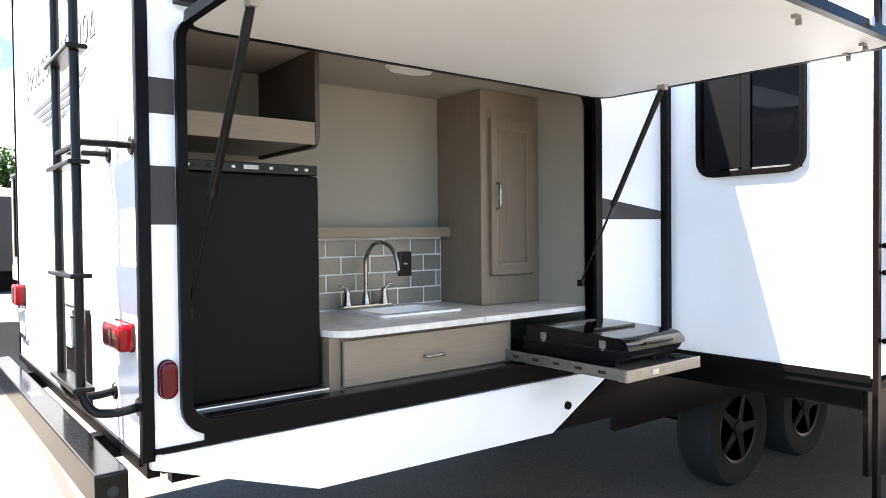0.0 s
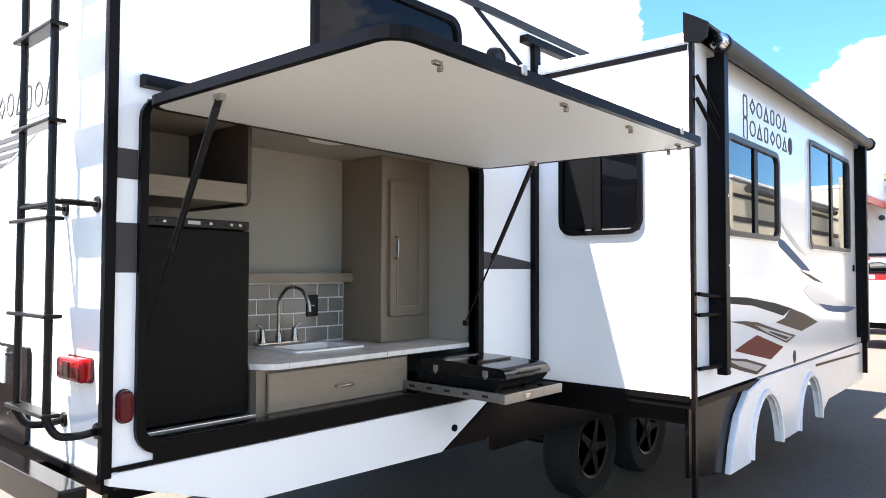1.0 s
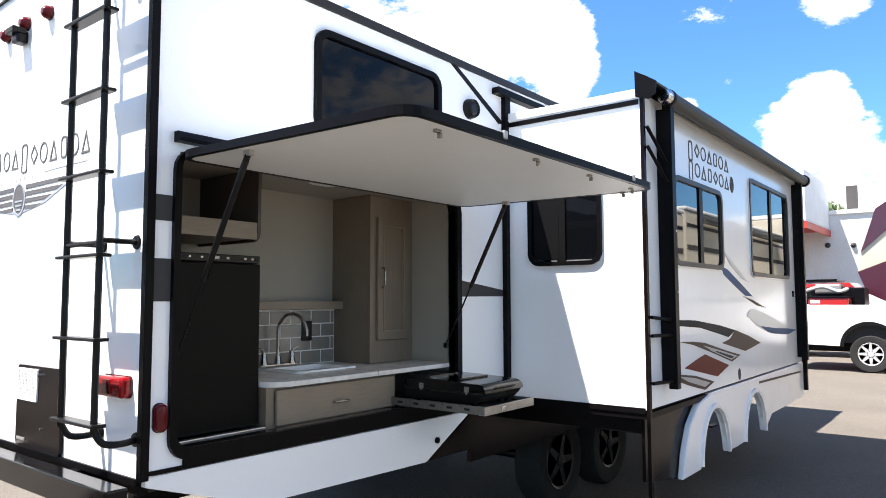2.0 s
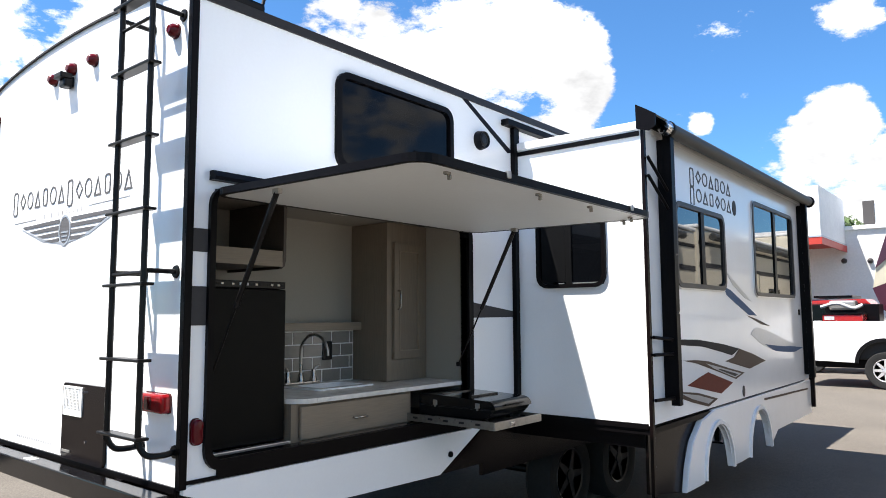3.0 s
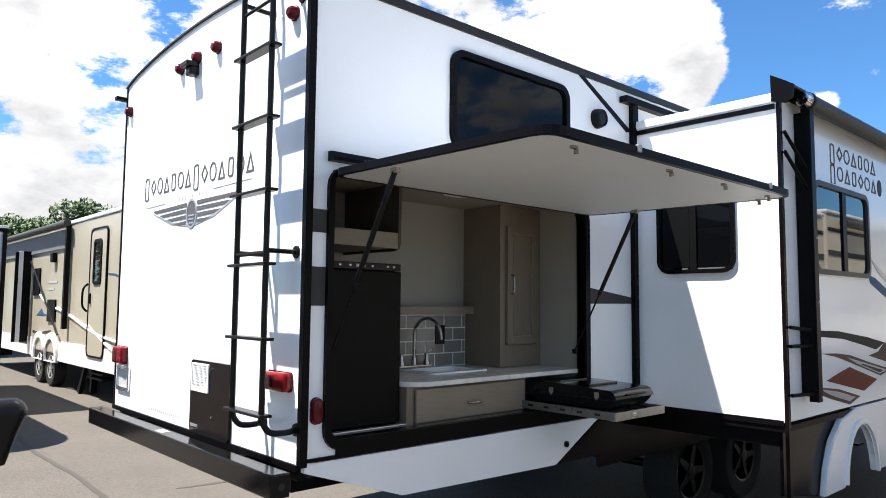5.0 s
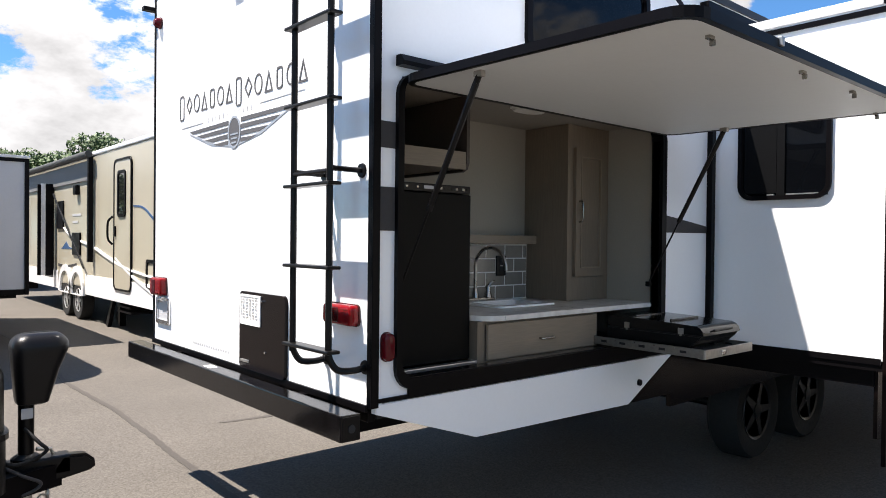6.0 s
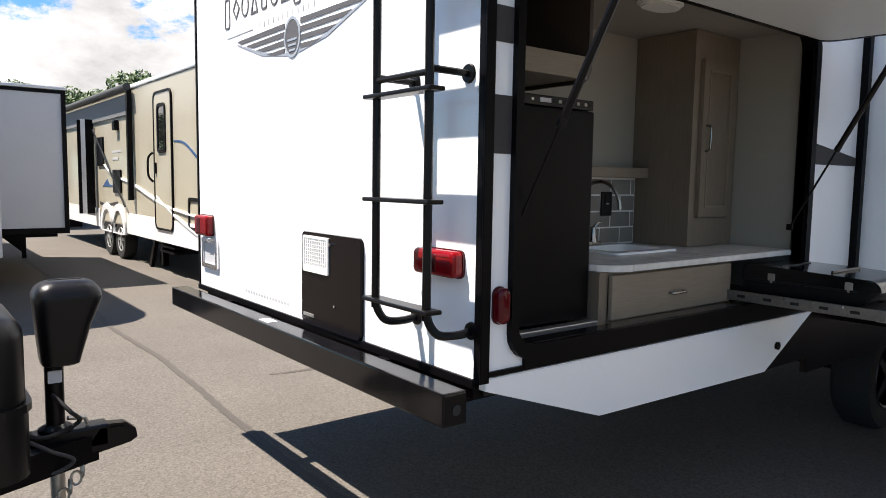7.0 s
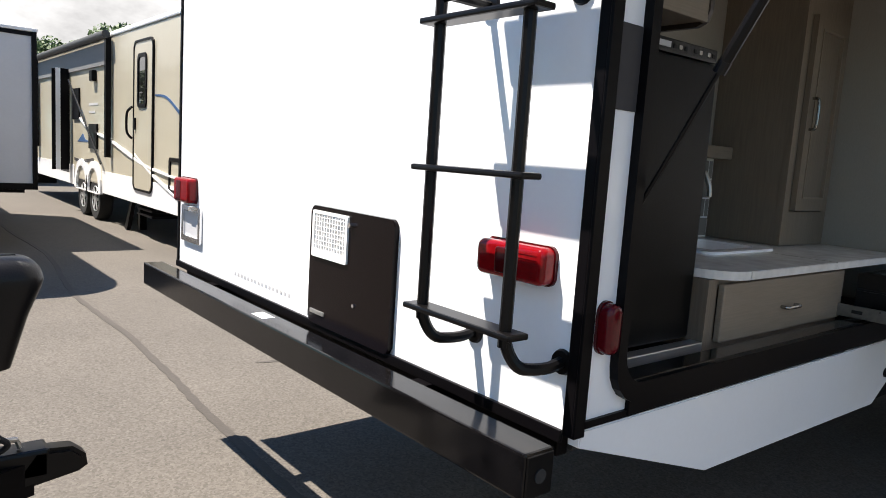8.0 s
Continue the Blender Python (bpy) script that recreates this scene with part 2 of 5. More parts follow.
def asphalt():
    m = mat("worn_asphalt", (0.107, 0.096, 0.083), 0.9, spec=0.2, grain=55, vary=0.11, stain=0.13, blotch=0.9, bump=0.004)
    n, l = m.node_tree.nodes, m.node_tree.links
    p = n["Principled BSDF"]
    old = p.inputs["Base Color"].links[0].from_socket
    geo = n.new("ShaderNodeNewGeometry")
    vor = n.new("ShaderNodeTexVoronoi")
    vor.inputs["Scale"].default_value = 95
    l.new(geo.outputs["Position"], vor.inputs["Vector"])
    rampn = n.new("ShaderNodeMapRange")
    l.new(vor.outputs["Color"], rampn.inputs["Value"])
    rampn.inputs["To Min"].default_value, rampn.inputs["To Max"].default_value = 0.72, 1.30
    sc = n.new("ShaderNodeVectorMath")
    sc.operation = "SCALE"
    l.new(old, sc.inputs[0])
    l.new(rampn.outputs["Result"], sc.inputs["Scale"])
    l.new(sc.outputs["Vector"], p.inputs["Base Color"])
    return m


ASPHALT = asphalt()
TAR = mat("tar_seam", (0.057, 0.049, 0.041), 0.8, grain=60, vary=0.12, stain=0.1, bump=0.002)


# ---- mesh helpers ----
def link_mesh(name, bm, material, smooth=False):
    bmesh.ops.recalc_face_normals(bm, faces=bm.faces)
    me = bpy.data.meshes.new(name)
    bm.to_mesh(me)
    bm.free()
    me.materials.append(material)
    if smooth:
        for p in me.polygons:
            p.use_smooth = True
        me.set_sharp_from_angle(angle=radians(35))
    return new(name, me)


def part(name, bm, material, parent, label="", smooth=False):
    ob = link_mesh(name, bm, material, smooth)
    ob.parent = parent
    if label:
        ob["label"] = label
    return ob


def thing(name, label, category, group="", at=(0, 0, 0), turn=0.0):
    ob = new(name)
    ob.empty_display_size = 0.1
    ob.matrix_world = pose(*at, 0, 0, turn)
    return tagged(ob, label, category, group)


def B(*boxes, bev=0.0, seg=2):
    """A mesh of boxes, each (x0, x1, y0, y1, z0, z1)."""
    bm = bmesh.new()
    for x0, x1, y0, y1, z0, z1 in boxes:
        one = bmesh.ops.create_cube(bm, size=1.0, matrix=Matrix.LocRotScale(((x0 + x1) / 2, (y0 + y1) / 2, (z0 + z1) / 2), None, (x1 - x0, y1 - y0, z1 - z0)))
        if bev:
            edges = list({e for v in one["verts"] for e in v.link_edges})
            bmesh.ops.bevel(bm, geom=edges, offset=bev, segments=seg, profile=0.6, affect="EDGES")
    return bm


def put(axis, u, v, a):
    return {"x": (a, u, v), "y": (u, a, v), "z": (u, v, a)}[axis]


def prism(poly, axis, a0, a1, bm=None, bev=0.0):
    """A plate of outline poly, across the axis from a0 to a1; u, v are the other two axes in order."""
    bm = bm or bmesh.new()
    lo = [bm.verts.new(put(axis, u, v, a0)) for u, v in poly]
    hi = [bm.verts.new(put(axis, u, v, a1)) for u, v in poly]
    fl, fh = bm.faces.new(lo), bm.faces.new(hi)
    for k in range(len(poly)):
        j = (k + 1) % len(poly)
        bm.faces.new((lo[k], lo[j], hi[j], hi[k]))
    if bev:
        bmesh.ops.bevel(bm, geom=list(fl.edges) + list(fh.edges), offset=bev, segments=2, affect="EDGES")
    return bm


def rrect(u0, u1, v0, v1, r, n=5):
    pts = []
    for cu, cv, a in ((u1 - r, v1 - r, 0), (u0 + r, v1 - r, 90), (u0 + r, v0 + r, 180), (u1 - r, v0 + r, 270)):
        for k in range(n + 1):
            q = radians(a + 90 * k / n)
            pts.append((cu + r * math.cos(q), cv + r * math.sin(q)))
    return pts


def cushion(axis, u0, u1, v0, v1, r, a0, a1, edge, steps=5):
    """A block with a rounded outline and a softly rounded face at a1."""
    bm = bmesh.new()
    side = 1 if a1 > a0 else -1
    levels = [(a0, 0.0)]
    for k in range(steps + 1):
        q = math.pi / 2 * k / steps
        levels.append((a1 - side * edge * (1 - math.sin(q)), edge * (1 - math.cos(q))))
    rows = [[bm.verts.new(put(axis, u, v, a)) for u, v in rrect(u0 + i, u1 - i, v0 + i, v1 - i, max(r - i, 0.002), 6)] for a, i in levels]
    for a, b in zip(rows, rows[1:]):
        for k in range(len(a)):
            j = (k + 1) % len(a)
            bm.faces.new((a[k], a[j], b[j], b[k]))
    bm.faces.new(rows[0])
    bm.faces.new(rows[-1])
    return bm


def ring(outer, inner, axis, a0, a1, bm=None):
    bm = bm or bmesh.new()
    n = len(outer)
    loops = [[bm.verts.new(put(axis, u, v, a)) for u, v in poly] for poly, a in ((outer, a0), (outer, a1), (inner, a1), (inner, a0))]
    for i in range(4):
        p, q = loops[i], loops[(i + 1) % 4]
        for k in range(n):
            j = (k + 1) % n
            bm.faces.new((p[k], p[j], q[j], q[k]))
    return bm


def panel(us, vs, holes, axis, a0, a1):
    """A wall in one piece, cut along us and vs, open where a cell's middle lies in a hole (u0, u1, v0, v1)."""
    bm = bmesh.new()
    us, vs = sorted(us), sorted(vs)
    grid = {(i, j, k): bm.verts.new(put(axis, u, v, a)) for i, u in enumerate(us) for j, v in enumerate(vs) for k, a in enumerate((a0, a1))}

    def solid(i, j):
        if not (0 <= i < len(us) - 1 and 0 <= j < len(vs) - 1):
            return False
        u, v = (us[i] + us[i + 1]) / 2, (vs[j] + vs[j + 1]) / 2
        return not any(h[0] < u < h[1] and h[2] < v < h[3] for h in holes)
    for i in range(len(us) - 1):
        for j in range(len(vs) - 1):
            if not solid(i, j):
                continue
            for k in (0, 1):
                bm.faces.new([grid[q] for q in ((i, j, k), (i + 1, j, k), (i + 1, j + 1, k), (i, j + 1, k))])
            for di, dj, e0, e1 in ((-1, 0, (i, j), (i, j + 1)), (1, 0, (i + 1, j), (i + 1, j + 1)), (0, -1, (i, j), (i + 1, j)), (0, 1, (i, j + 1), (i + 1, j + 1))):
                if not solid(i + di, j + dj):
                    bm.faces.new([grid[(*e0, 0)], grid[(*e1, 0)], grid[(*e1, 1)], grid[(*e0, 1)]])
    bmesh.ops.delete(bm, geom=[v for v in bm.verts if not v.link_faces], context="VERTS")
    return bm


def tube(pts, r, n=10, bm=None, r_end=None):
    """A round bar along points."""
    bm = bm or bmesh.new()
    pts = [Vector(p) for p in pts]
    rows, side = [], None
    for k, p in enumerate(pts):
        d = (pts[min(k + 1, len(pts) - 1)] - pts[max(k - 1, 0)]).normalized()
        if side is None:
            side = d.orthogonal().normalized()
        side = (side - d * side.dot(d)).normalized()
        up = d.cross(side)
        rr = r if r_end is None else r + (r_end - r) * k / max(1, len(pts) - 1)
        rows.append([bm.verts.new(p + rr * (math.cos(2 * math.pi * i / n) * side + math.sin(2 * math.pi * i / n) * up)) for i in range(n)])
    for a, b in zip(rows, rows[1:]):
        for i in range(n):
            j = (i + 1) % n
            bm.faces.new((a[i], a[j], b[j], b[i]))
    bm.faces.new(rows[0])
    bm.faces.new(rows[-1])
    return bm


def lathe(profile, axis, centre, n=24, bm=None):
    """Turns (radius, height) points round the axis through the centre."""
    bm = bm or bmesh.new()
    c = Vector(centre)
    rows = []
    for r, h in profile:
        row = []
        for i in range(n):
            q = 2 * math.pi * i / n
            row.append(bm.verts.new(c + Vector(put(axis, r * math.cos(q), r * math.sin(q), h))))
        rows.append(row)
    for a, b in zip(rows, rows[1:]):
        for i in range(n):
            j = (i + 1) % n
            bm.faces.new((a[i], a[j], b[j], b[i]))
    if profile[0][0] > 0:
        bm.faces.new(rows[0])
    if profile[-1][0] > 0:
        bm.faces.new(rows[-1])
    bmesh.ops.remove_doubles(bm, verts=bm.verts, dist=1e-5)
    return bm


def band(spine, widths, axis, a0, a1):
    """A curved strip through (u, v) points, as wide as the widths."""
    up, down = [], []
    for k, (u, v) in enumerate(spine):
        u0, v0 = spine[max(k - 1, 0)]
        u1, v1 = spine[min(k + 1, len(spine) - 1)]
        d = Vector((u1 - u0, v1 - v0)).normalized()
        w = widths[k] / 2
        up.append((u - d.y * w, v + d.x * w))
        down.append((u + d.y * w, v - d.x * w))
    return prism(up + down[::-1], axis, a0, a1)


def curve(points, n=12):
    """A smooth run of points through the given ones."""
    out = []
    for k in range(len(points) - 1):
        p = [Vector(points[max(0, min(len(points) - 1, k + i))]) for i in (-1, 0, 1, 2)]
        for s in range(n):
            t = s / n
            out.append(tuple(0.5 * (2 * p[1] + (p[2] - p[0]) * t + (2 * p[0] - 5 * p[1] + 4 * p[2] - p[3]) * t * t + (3 * p[1] - p[0] - 3 * p[2] + p[3]) * t ** 3)))
    out.append(tuple(points[-1]))
    return out


# ---- the ground ----
ground = tagged(link_mesh("ground", B((-140, 160, -140, 160, -0.3, 0.0)), ASPHALT), "sun-bleached grey tan asphalt of a trailer lot", "ground", kind="structure")
seam = [(x + 0.007 * math.sin(1.7 * y) + 0.004 * math.sin(6.1 * y), y) for x, y in curve([(0.17, -1.0), (0.205, 1.2), (0.235, 2.3), (0.28, 3.2), (0.315, 4.4), (0.30, 6.0), (0.5, 8.5), (0.45, 12), (0.7, 20)], 10)]
tagged(part("tar_seam", band(seam, [0.05 + 0.012 * math.sin(3.3 * k) for k in range(len(seam))], "z", -0.01, 0.004), TAR, ground), kind="structure")

# flat dark wedge painting in a shadow tip beside the bumper's shadow, in tar colour
tagged(part("crack", prism([(0.84, 3.385), (0.92, 3.352), (1.02, 3.335), (1.30, 3.30), (1.30, 3.365), (1.03, 3.380), (0.93, 3.388)], "z", -0.01, 0.0025), TAR, ground), kind="structure")



def rear_part(name, bm, material, parent, label="", smooth=False):
    """A part laid out on the wall's core, set out by the wall's thickness."""
    bmesh.ops.translate(bm, verts=bm.verts, vec=(0.045, 0, 0))
    return part(name, bm, material, parent, label, smooth)


# ---- the travel trailer: shell ----
XF, YB, ZB, ZS = 8.6, 2.44, 0.91, 3.09
trailer = thing("travel_trailer", "white travel trailer with open outdoor kitchen and extended slide-out", "travel trailer")
KX0, KX1, KZ0, KZ1 = 0.13, 2.0, 0.965, 2.19      # outdoor kitchen opening
SX0, SX1, SY, SZ0, SZ1 = 2.578, 6.79, -0.977, 0.925, 2.80   # slide-out
UX0, UX1, UZ0, UZ1 = 0.875, 1.82, 2.43, 2.915    # upper window opening
part("side_wall", panel((0.0452, KX0, UX0, UX1, KX1, 2.585, SX1, XF), (ZB, KZ0, KZ1, UZ0, 2.86, UZ1, ZS), ((KX0, KX1, KZ0, KZ1), (UX0, UX1, UZ0, UZ1), (2.585, SX1, 0, 2.86)), "y", 0.0, 0.045), WHITE, trailer, "smooth white side wall with a hatch opening")
arc = [(y, ZS + 0.115 * (1 - ((y - 1.22) / 1.22) ** 2) ** 0.8) for y in [k * YB / 24 for k in range(25)]]
rear_part("rear_wall", prism([(0.0, ZB - 0.028)] + arc + [(YB, ZB - 0.028)], "x", 0.0, -0.045), WHITE, trailer, "smooth white rear wall under an arched roof")
part("far_wall", B((0.046, XF, YB - 0.045, YB, ZB, ZS)), WHITE, trailer)
part("front_wall", B((XF, XF + 0.05, 0, YB, ZB, ZS)), WHITE, trailer)
part("roof", prism([(y, z + 0.012) for y, z in arc] + [(y, z - 0.03) for y, z in arc[::-1]], "x", 0.002, XF + 0.05), ROOFING, trailer, "arched white membrane roof")
part("floor", B((0.06, XF, 0.05, YB - 0.05, ZB - 0.09, ZB - 0.01)), DARK_INSIDE, trailer)
part("inner_partition", B((2.06, 2.10, 0.05, 2.39, ZB, 3.05), (0.05, 2.06, 0.76, 0.80, ZB, 3.05), (0.05, 2.06, 0.05, 0.76, 2.27, 2.31)), DARK_INSIDE, trailer)
part("chassis_rail", B((0.2, XF, 1.9, 2.0, 0.66, 0.82)), BLACK_TRIM, trailer)

# trims
rear_part("corner_trim", B((-0.055, -0.02, -0.008, 0.0, ZB - 0.03, ZS + 0.02), (-0.055, -0.045, 0.0, 0.026, ZB - 0.03, ZS + 0.02), bev=0.002), BLACK_TRIM, trailer)
rear_part("corner_trim", B((-0.052, -0.045, YB - 0.016, YB, ZB - 0.03, ZS)), BLACK_TRIM, trailer)
rear_part("bottom_trim", B((-0.056, -0.045, 0.03, YB, ZB - 0.050, ZB - 0.022), bev=0.002), BLACK_TRIM, trailer)
part("bottom_trim", B((0.02, 2.54, -0.008, 0.0, ZB - 0.012, ZB + 0.004)), BLACK_TRIM, trailer)
part("roof_trim", B((-0.008, 8.0, -0.012, 0.0, ZS - 0.035, ZS + 0.012), bev=0.002), ROOF_TRIM, trailer, "dark drip rail along the roof edge")
rear_part("roof_trim", prism([(y, z + 0.003) for y, z in arc] + [(y, z - 0.007) for y, z in arc[::-1]], "x", -0.058, -0.0455), DECAL_GREY, trailer)
rear_part("gutter_spout", B((-0.12, 0.05, YB - 0.01, YB + 0.04, 2.995, 3.02), bev=0.004), BLACK_TRIM, trailer)
part("drip_rail", B((2.42, 3.5, -0.06, 0.0, 2.965, 3.01), bev=0.005), BLACK_TRIM, trailer)
part("hatch_rail", prism([(0.0, 2.225), (-0.045, 2.225), (-0.052, 2.24), (-0.03, 2.268), (0.0, 2.268)], "x", 0.10, 2.10), BLACK_TRIM, trailer, "black drip rail over the hatch")
part("slide_jamb", B((2.535, 2.60, -0.035, 0.0, 0.86, 2.975), bev=0.003), BLACK_TRIM, trailer, "black flange round the slide-out")
part("kitchen_frame", ring(rrect(0.10, 2.045, 0.935, 2.205, 0.09), rrect(KX0, KX1, KZ0 + 0.015, KZ1, 0.07), "y", -0.022, 0.05), BLACK_TRIM, trailer, "black rounded frame of the kitchen hatch")
part("sill_trim", B((0.17, 2.05, -0.0125, 0.0, 0.902, 0.945), bev=0.003), BLACK_TRIM, trailer)
part("kitchen_sill", B((KX0, KX1, -0.005, 0.06, 0.955, 0.982), (KX0, KX1, 0.06, 0.10, 0.955, 0.962), bev=0.004), BLACK_GLOSS, trailer)
# decals on the walls
for z0, z1 in ((1.898, 2.002), (1.573, 1.745)):
    part("stripe", B((0.024, 0.098, -0.0035, 0.0, z0, z1)), DECAL_GREY, trailer, "dark grey stripe decal")
part("stripe", prism([(2.047, 1.70), (2.535, 1.642), (2.535, 1.600), (2.047, 1.597)], "y", -0.0035, 0.0), DECAL_GREY, trailer, "dark grey stripe decal")
part("stripe", prism([(1.965, 3.055), (2.03, 3.055), (2.56, 2.79), (2.50, 2.775)], "y", -0.004, 0.0), DECAL_BLACK, trailer, "black diagonal decal")
# lower skirt below the kitchen
part("skirt_panel", prism([(0.015, 0.893), (2.16, 0.885), (1.72, 0.648), (0.56, 0.672), (0.015, 0.855)], "y", -0.004, 0.03, bev=0.003), WHITE, trailer, "white lower panel with a slanting end")
part("drain_cap", lathe([(0.0, -0.012), (0.018, -0.012), (0.018, 0.0)], "y", (1.812, -0.004, 0.758), 14), BLACK_TRIM, trailer)
part("underbelly", prism([(2.20, 0.87), (1.76, 0.645), (2.3, 0.64), (2.53, 0.87)], "y", 0.02, 0.05), BROWN_PANEL, trailer)
# dark sheet added to deepen the shade under the trailer, by the wheels
part("underbelly", B((2.20, 6.9, 0.03, 0.06, 0.56, 0.92)), BROWN_PANEL, trailer, "dark sheet standing in for the shade under the trailer")

# upper window, speaker, marker lamps
win = part("window", ring(rrect(0.845, 1.85, 2.40, 2.945, 0.085), rrect(UX0 + 0.005, UX1 - 0.005, UZ0 + 0.005, UZ1 - 0.005, 0.06), "y", -0.022, 0.03), BLACK_TRIM, trailer, "black framed tinted window")
part("pane", prism(rrect(UX0, UX1, UZ0, UZ1, 0.06), "y", -0.004, 0.004), GLASS, win)
spk = part("loudspeaker", lathe([(0.0, -0.035), (0.045, -0.04), (0.056, -0.05), (0.062, -0.03), (0.066, 0.0)], "y", (2.157, 0, 2.803), 20), BLACK_TUBE, trailer, "round black outdoor loudspeaker", True)
part("grille", lathe([(0.0, -0.046), (0.03, -0.046), (0.043, -0.041), (0.0, -0.036)], "y", (2.157, 0, 2.803), 16), PLASTIC, spk)


def marker_lamp(y, z):
    lens = rear_part("marker_lamp", lathe([(0.0, -0.045), (0.018, -0.043), (0.030, -0.03), (0.034, -0.012), (0.034, 0.0)], "x", (-0.045, y, z), 16), RED_MID, trailer, "small round red marker lamp", True)
    rear_part("base", lathe([(0.037, -0.008), (0.037, 0.0)], "x", (-0.045, y, z), 16), RED_DARK, lens)


for y, z in ((0.143, 2.925), (0.963, 2.985), (1.225, 2.995), (1.465, 2.985), (2.345, 2.90)):
    marker_lamp(y, z)
rc = rear_part("rear_camera", B((-0.10, -0.045, 1.215, 1.29, 2.89, 2.955), bev=0.012), BLACK_TUBE, trailer, "black rear camera under the lamps")
rear_part("hood", B((-0.125, -0.06, 1.205, 1.30, 2.935, 2.965), bev=0.006), BLACK_TUBE, rc)


def tail_lamp(y0, y1, z0, z1):
    body = rear_part("tail_lamp", cushion("x", y0, y1, z0, z1, 0.02, -0.05, -0.092, 0.014), RED_LENS, trailer, "red tail lamp", True)
    rear_part("lens", cushion("x", y0 + 0.085, y0 + 0.145, z0 + 0.012, z1 - 0.012, 0.008, -0.088, -0.0945, 0.003), RED_DARK, body, "dark centre of the lamp", True)
    for k in range(6):
        z = z0 + 0.016 + k * (z1 - z0 - 0.034) / 5
        rear_part("flute", B((-0.0932, -0.088, y0 + 0.018, y0 + 0.078, z, z + 0.0016)), RED_LENS, body)
    rear_part("base", prism(rrect(y0 - 0.003, y1 + 0.003, z0 - 0.003, z1 + 0.003, 0.021), "x", -0.045, -0.054), RED_DARK, body)


tail_lamp(0.088, 0.300, 1.192, 1.275)
tail_lamp(2.205, 2.388, 1.175, 1.285)
cl = part("corner_lamp", cushion("y", 0.038, 0.088, 1.06, 1.172, 0.025, -0.004, -0.036, 0.014), RED_MID, trailer, "red oval side lamp", True)
part("base", prism(rrect(0.035, 0.091, 1.057, 1.175, 0.028, 6), "y", 0.0, -0.008), RED_DARK, cl)
plate = rear_part("licence_bracket", ring(rrect(2.14, 2.37, 0.995, 1.16, 0.01), rrect(2.165, 2.345, 1.02, 1.135, 0.01), "x", -0.045, -0.058), CHROME, trailer, "chrome licence plate bracket")
rear_part("backing", B((-0.050, -0.046, 2.16, 2.35, 1.0, 1.15)), DECAL_PALE, plate)
rear_part("lamp", B((-0.08, -0.046, 2.22, 2.28, 1.14, 1.165), bev=0.005), CHROME, plate)

# black access panel with white vent
acc = rear_part("access_panel", prism(rrect(0.67, 1.14, 0.885, 1.272, 0.02), "x", -0.045, -0.062, bev=0.003), BROWN_PANEL, trailer, "glossy black access panel")
vent = rear_part("vent", ring(rrect(0.905, 1.118, 1.108, 1.258, 0.006), rrect(0.918, 1.105, 1.135, 1.248, 0.003), "x", -0.06, -0.069), WHITE_METAL, acc, "white louvred vent")
for k in range(11):
    y = 0.9265 + k * 0.0163
    rear_part("slat", B((-0.068, -0.062, y, y + 0.0055, 1.135, 1.248)), WHITE_METAL, acc)
for k in range(7):
    z = 1.147 + k * 0.0150
    rear_part("slat", B((-0.0672, -0.062, 0.918, 1.105, z, z + 0.0028)), WHITE_METAL, acc)
rear_part("latch", tube([(-0.062, 0.885, 1.233), (-0.075, 0.885, 1.233)], 0.007), CHROME, acc)
rear_part("lock", tube([(-0.062, 0.86, 0.99), (-0.066, 0.86, 0.99)], 0.006), CHROME, acc)
rear_part("hinge", B((-0.066, -0.06, 1.03, 1.12, 0.918, 0.932), bev=0.002), STEEL, acc)

# bumper
bmp = rear_part("bumper", B((-0.180, -0.090, 0.012, 2.52, 0.765, 0.868), bev=0.006), BUMPER_PAINT, trailer, "black square steel bumper")
rear_part("end_cap", B((-0.174, -0.096, 0.007, 0.014, 0.771, 0.862), bev=0.002), BLACK_TUBE, bmp)
rear_part("drain_hole", lathe([(0.0, -0.004), (0.016, -0.004), (0.016, 0.0)], "y", (-0.135, 0.008, 0.815), 12), DARK_INSIDE, bmp)
rear_part("sticker", B((-0.16, -0.115, 1.27, 1.36, 0.868, 0.8692)), WHITE_METAL, bmp, "white paper sticker")
rear_part("bracket", B((-0.095, 0.3, 0.47, 0.53, 0.775, 0.86)), BLACK_TRIM, bmp)
rear_part("bracket", B((-0.095, 0.3, 1.92, 1.98, 0.775, 0.86)), BLACK_TRIM, bmp)

part("crossmember", B((0.020, 0.058, 0.06, 2.38, 0.81, 0.862), bev=0.004), BLACK_TRIM, trailer)

